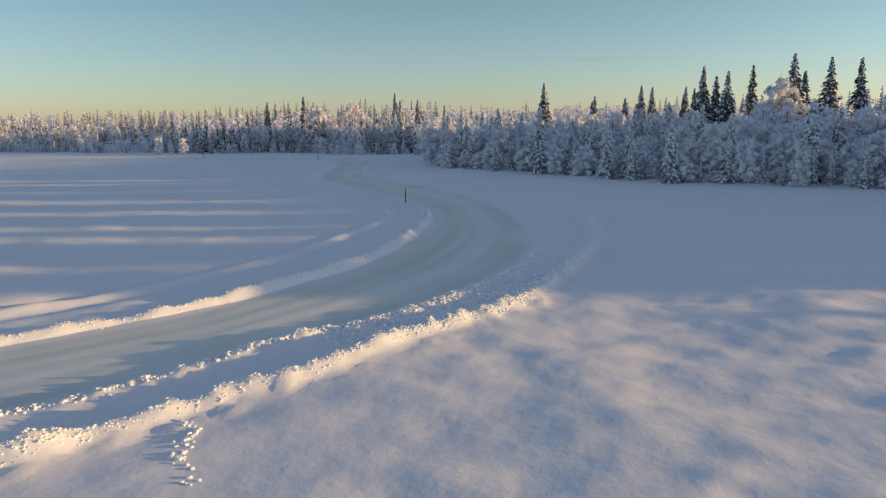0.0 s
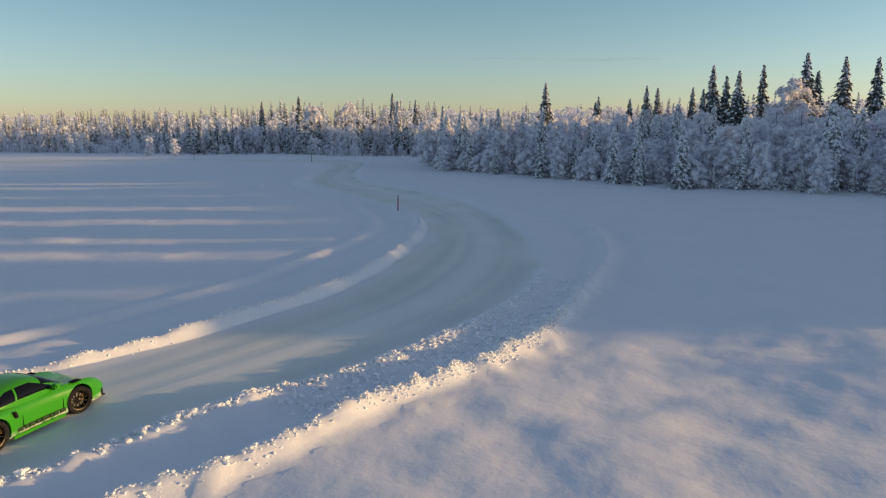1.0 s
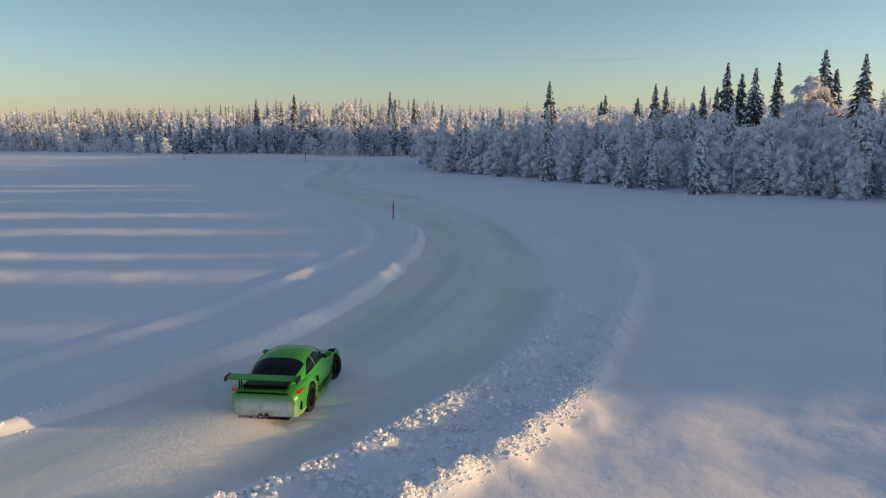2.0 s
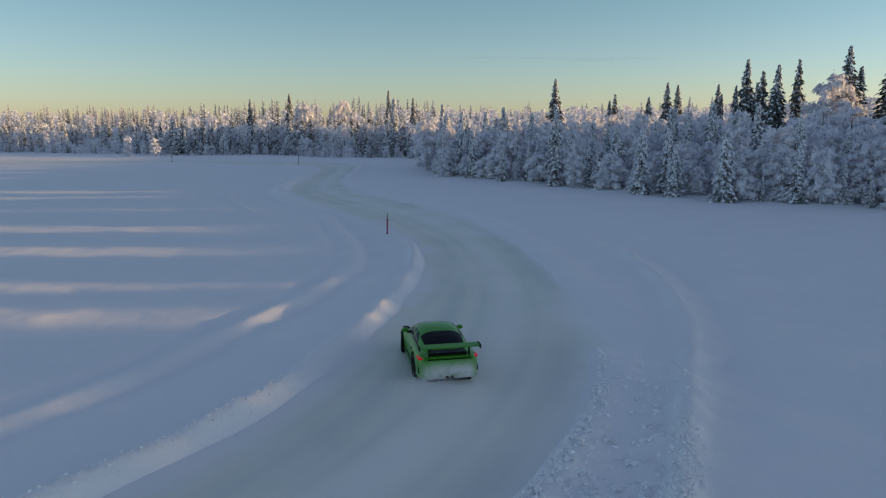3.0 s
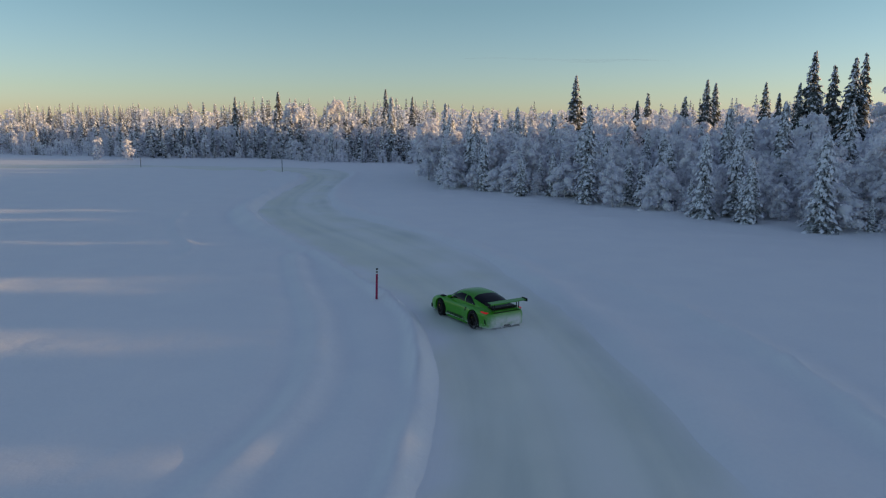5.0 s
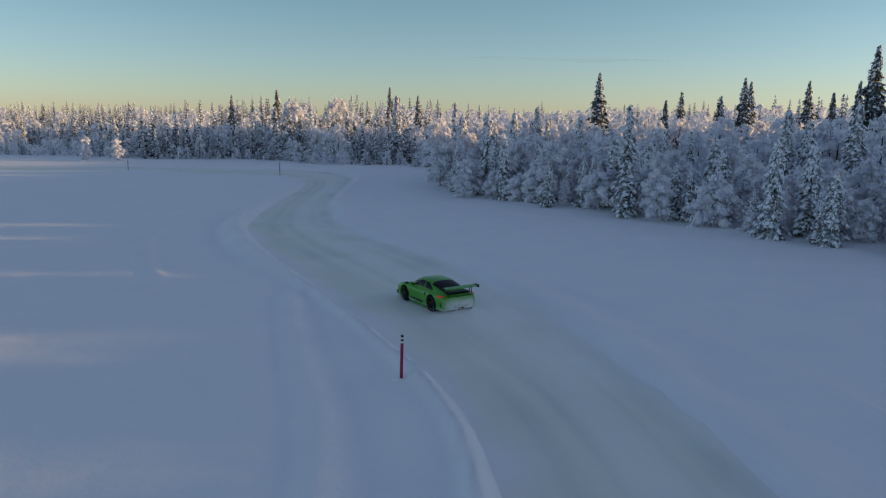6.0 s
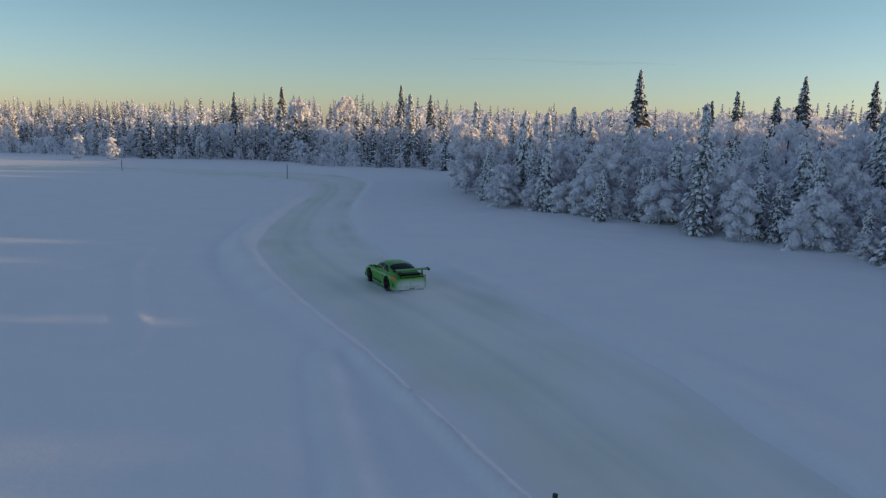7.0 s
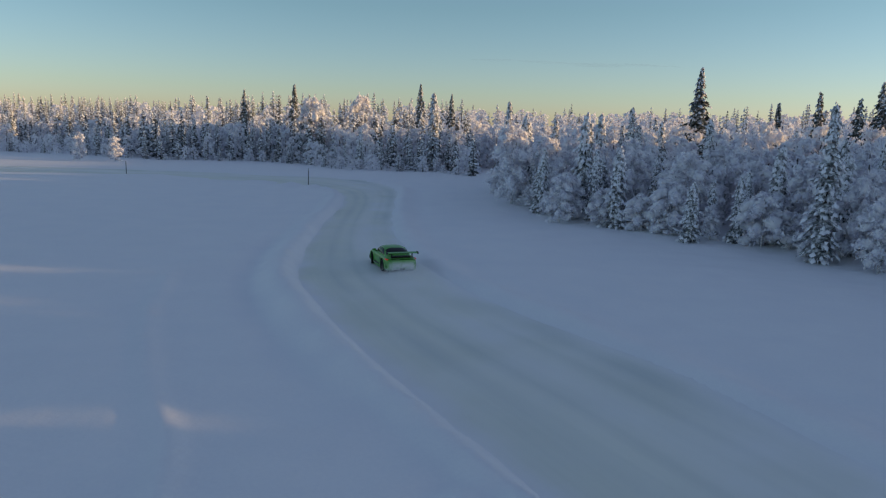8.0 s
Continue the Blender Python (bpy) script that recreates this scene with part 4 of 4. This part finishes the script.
def sports_car():
    car = tagged(new("sports_car"), "bright green sports car with large rear wing, tail dusted with snow", "car")
    xs = sorted(set([s[0] for s in STATIONS] + list(np.arange(-0.95, 3.4, 0.11).round(3))))
    body = part("body", loft([(x, body_section(x)) for x in xs]), BODY_PAINT, car)
    cutters = []
    for x, r in ((0.0, 0.43), (2.456, 0.415)):
        for s in (1, -1):
            bm = bmesh.new()
            bmesh.ops.create_cone(bm, cap_ends=True, segments=32, radius1=r, radius2=r, depth=0.5, matrix=Matrix.Translation((x, s * 0.80, 0.36)) @ Matrix.Rotation(math.pi / 2, 4, "X"))
            me = bpy.data.meshes.new("cutter")
            bm.to_mesh(me)
            bm.free()
            cutters.append(new("cutter", me))
    cut_out(body, cutters)
    body.data.polygons.foreach_set("use_smooth", [True] * len(body.data.polygons))
    body.data.set_sharp_from_angle(angle=radians(32))
    # wheel arch linings
    for x, r in ((0.0, 0.427), (2.456, 0.412)):
        for s in (1, -1):
            bm = bmesh.new()
            bmesh.ops.create_cone(bm, cap_ends=True, segments=28, radius1=r, radius2=r, depth=0.04, matrix=Matrix.Translation((x, s * 0.56, 0.36)) @ Matrix.Rotation(math.pi / 2, 4, "X"))
            part("arch_lining", bm, CARBON, body)
    # cabin shell, glass
    cx = [-0.78 + 3.0 * i / 34 for i in range(35)]
    bm = bmesh.new()
    rows = [[bm.verts.new(cabin_point(x, 2 * j / 28)) for j in range(29)] for x in cx]
    for a, b in zip(rows, rows[1:]):
        for j in range(28):
            bm.faces.new((a[j], b[j], b[j + 1], a[j + 1]))
    bmesh.ops.recalc_face_normals(bm, faces=bm.faces)
    part("cabin", bm, GREEN, car, "green roof and pillars")
    part("rear_window", skin(lambda q: (-0.36 - 0.04 * math.sin(q * math.pi), 0.33 + 0.10 * math.sin(q * math.pi)), 0.50, 1.50, 0.008), GLASS, car, "dark tinted rear window")
    part("windscreen", skin(lambda q: (1.50 + 0.06 * math.sin(q * math.pi), 2.12), 0.36, 1.64, 0.008), GLASS, car, "dark windscreen")
    for a0, a1, name in ((0.13, 0.53, "side_window"), (1.87, 1.47, "side_window")):
        part(name, skin(lambda q: (0.06 + 0.50 * q ** 1.6, 1.93 - 0.72 * q), a0, a1, 0.008, 14, 8), GLASS, car, "dark side window")
        part("window_pillar", skin(lambda q: (0.70 + 0.06 * q, 0.75 + 0.06 * q), a0, a1, 0.014, 2, 8), GREEN, car)
    # rear deck with its opening, wing on two struts
    part("engine_grille", box(-0.90, -0.44, -0.56, 0.56, 0.90, 0.985, 0.02), CARBON, body, "black engine cover opening")
    spoiler = part("ducktail", box(-1.03, -0.86, -0.62, 0.62, 0.86, 0.90, 0.015), BODY_PAINT, body)
    part("tail_light_bar", box(-1.045, -1.01, -0.66, 0.66, 0.815, 0.84, 0.006), CARBON, body, "black strip between the tail lamps")
    wing = part("rear_wing", box(-1.12, -0.82, -0.90, 0.90, 1.215, 1.245, 0.012), GREEN, car, "green rear wing on black struts")
    for v in wing.data.vertices:
        v.co.z += 0.10 * (v.co.x + 0.82)
    for s in (1, -1):
        part("end_plate", box(-1.16, -0.80, s * 0.905 - 0.012, s * 0.905 + 0.012, 1.13, 1.27, 0.01), CARBON, wing, "black wing end plate")
        for x0, lean in ((-0.84, 0.10), (-1.0, -0.02)):
            bm = box(x0 - 0.022, x0 + 0.022, s * 0.60 - 0.012, s * 0.60 + 0.012, 0.86, 1.20, 0.006)
            for v in bm.verts:
                v.co.x += lean * (v.co.z - 1.2)
            part("wing_strut", bm, CARBON, wing, "black wing strut")
        # tail lamps, vents, sill, mirrors
        bm = box(-0.99, -0.66, s * 0.735 - 0.165, s * 0.735 + 0.165, 0.755, 0.82, 0.02)
        for v in bm.verts:
            f = (abs(v.co.y) - 0.58) / 0.31
            v.co.x += 0.16 * f * f + 0.02 * f
            v.co.z += 0.025 * f
            if f > 0.5:
                v.co.y *= 1.01
        part("tail_lamp", bm, LAMP, body, "red tail lamp")
        bm = box(-0.80, -0.72, s * 0.885 - 0.03, s * 0.885 + 0.012, 0.36, 0.56, 0.015)
        for v in bm.verts:
            v.co.x += 0.25 * (v.co.z - 0.47)
        part("bumper_vent", bm, CARBON, body, "black outlet behind the rear wheel")
        bm = box(0.53, 0.63, s * 0.905 - 0.05, s * 0.905 + 0.008, 0.60, 0.78, 0.02)
        for v in bm.verts:
            v.co.x += -0.35 * (v.co.z - 0.66)
            v.co.y -= s * 0.06 * (v.co.x - 0.5)
        part("side_intake", bm, CARBON, body, "black air intake behind the door")
        part("sill", box(0.48, 1.98, s * 0.86 - 0.05, s * 0.86 + 0.02, 0.10, 0.18, 0.02), GREEN, body)
        x = 0.55
        for width in (0.22, 0.10, 0.16, 0.12, 0.20, 0.09, 0.14, 0.18):
            part("lettering_bar", box(x, x + width, s * 0.872 - 0.02, s * 0.872 + 0.008, 0.235, 0.335, 0.004), STRIPE, body, "dark green lettering along the sill", smooth=False)
            x += width + 0.035
        bm = box(1.66, 1.80, s * 0.91 - 0.10, s * 0.91 + 0.10, 0.93, 1.05, 0.03)
        mirror = part("wing_mirror", bm, GREEN, car, "green wing mirror with a dark foot")
        part("mirror_foot", box(1.72, 1.77, s * 0.80 - 0.06, s * 0.80 + 0.06, 0.88, 0.95, 0.01), CARBON, mirror)
        for k in range(5):
            bm = box(2.30 + 0.055 * k, 2.335 + 0.055 * k, s * 0.78 - 0.11, s * 0.78 + 0.08, 0.855, 0.885, 0.006)
            part("fender_louvre", bm, CARBON, body, "black louvre over the front wheel")
        bm = bmesh.new()
        bmesh.ops.create_uvsphere(bm, u_segments=20, v_segments=12, radius=1.0)
        for v in bm.verts:
            v.co = Vector((3.06 + v.co.x * 0.20 - 0.05 * v.co.z, s * 0.68 + v.co.y * 0.125, 0.66 + v.co.z * 0.085 - 0.25 * v.co.x * 0.2))
        part("headlight", bm, LENS, body, "oval headlight")
        part("front_fin", box(3.12, 3.30, s * 0.80 - 0.02, s * 0.80 + 0.035, 0.20, 0.38, 0.01), CARBON, body)
    part("front_lip", box(3.05, 3.53, -0.66, 0.66, 0.085, 0.125, 0.015), CARBON, body, "black front splitter")
    part("front_intake", box(3.30, 3.515, -0.42, 0.42, 0.20, 0.33, 0.02), CARBON, body, "black front air intake")
    part("diffuser", box(-1.045, -0.72, -0.66, 0.66, 0.16, 0.225, 0.02), CARBON, body, "black rear diffuser")
    for s in (1, -1):
        bm = bmesh.new()
        bmesh.ops.create_cone(bm, cap_ends=True, segments=18, radius1=0.055, radius2=0.055, depth=0.16, matrix=Matrix.Translation((-1.06, s * 0.075, 0.27)) @ Matrix.Rotation(math.pi / 2, 4, "Y"))
        part("exhaust_pipe", bm, RIM, body, "dark tailpipe")
    # door shut lines
    for s in (1, -1):
        for x in (0.78, 1.94):
            w = at_station(x)[0]
            part("door_gap", box(x - 0.0025, x + 0.0025, s * w * 0.985 - 0.02, s * w * 0.985 - 0.001, 0.30, 0.60), CARBON, body, "door shut line", smooth=False)
    wheels = []
    for x, r, wide, y in ((0.0, 0.372, 0.325, 0.775), (2.456, 0.356, 0.265, 0.79)):
        for s in (1, -1):
            w = new("wheel")
            w.parent = car
            w["label"] = "dark wheel with black tyre"
            wheel_parts(w, r, wide, s)
            cal = part("brake_caliper", box(-0.05, 0.05, s * (wide / 2 - 0.16), s * (wide / 2 - 0.075), 0.02, 0.20, 0.01), CALIPER, car, "yellow brake caliper")
            cal.matrix_basis = pose(x, s * y, r, 0, 70, 0)
            wheels.append((w, x, s * y, r))
    return car, wheels


CAR, WHEELS = sports_car()


# ---- powder snow whirled up behind the car: loose flakes that travel with it ----
def snow_spray():
    r = np.random.RandomState(8)
    n = 380000
    back = r.exponential(2.8, n)
    back = np.where((back > 11) | (r.rand(n) < 0.3), r.uniform(0, 17, n), back)
    spread = 0.55 + 0.16 * back
    x = -1.0 - back
    y = r.normal(0, 1, n) * spread
    z = np.abs(r.normal(0, 1, n)) * (0.10 + 0.16 * np.minimum(back, 4)) + 0.02
    s = r.uniform(0.0012, 0.0033, n)
    d = r.normal(0, 1, (n, 2, 3))
    p = np.column_stack([x, y, z])
    v = np.empty((n, 3, 3))
    v[:, 0], v[:, 1], v[:, 2] = p, p + d[:, 0] * s[:, None] * 1.6, p + d[:, 1] * s[:, None] * 1.6
    v[:, :, 2] = np.maximum(v[:, :, 2], 0.01)
    ob = mesh_object("snow_spray", v.reshape(-1, 3), np.arange(3 * n).reshape(-1, 3).tolist(), [CHUNK])
    return tagged(ob, "cloud of powder snow whirled up behind the car", "snow spray", kind="stuff")


SPRAY = snow_spray()

# seconds, place of the rear axle's middle, and the way the nose points in degrees from +x
DRIVE = [(0.0, -19.0, 14.3, 67), (0.4, -15.45, 17.1, 69), (0.8, -11.97, 20.0, 71), (1.0, -10.3, 21.4, 71.8), (1.2, -8.9, 22.9, 72.8), (1.5, -6.9, 25.27, 75.9), (1.8, -4.95, 28.05, 80.3),
         (2.0, -3.7, 29.8, 84), (2.2, -2.62, 31.7, 87.5), (2.5, -1.25, 34.85, 92.8), (2.9, 0.15, 39.2, 100.3), (3.3, 1.17, 43.6, 106.3), (3.5, 1.55, 45.9, 109), (4.0, 2.09, 52.05, 115.5),
         (4.5, 2.05, 58.4, 120), (5.0, 1.3, 64.85, 122.8), (5.5, -0.1, 71.3, 123.6), (6.0, -2.22, 78.2, 122.9), (6.5, -4.9, 84.9, 120), (7.0, -7.88, 91.8, 117.2), (7.5, -10.75, 99.15, 115),
         (8.0, -13.45, 106.9, 110.5)]


def motions():
    rows = [(t, pose(x, y, ROAD_Z, 0, 0, a)) for t, x, y, a in DRIVE]
    walk(CAR, rows)
    trail = []
    for i, (t, x, y, a) in enumerate(DRIVE):
        p, q = DRIVE[max(i - 1, 0)], DRIVE[min(i + 1, len(DRIVE) - 1)]
        way = math.degrees(math.atan2(q[2] - p[2], q[1] - p[1]))
        trail.append((t, pose(x, y, ROAD_Z, 0, 0, way * 0.75 + a * 0.25)))
    walk(SPRAY, trail)
    for wheel, x, y, r in WHEELS:
        steer = -14 if x > 1 else 0
        walk(wheel, [(k / FPS, pose(x, y, r, 0, 0, steer) @ pose(0, 0, 0, 0, 57.0 * k % 360, 0)) for k in range(8 * FPS + 1)])


motions()
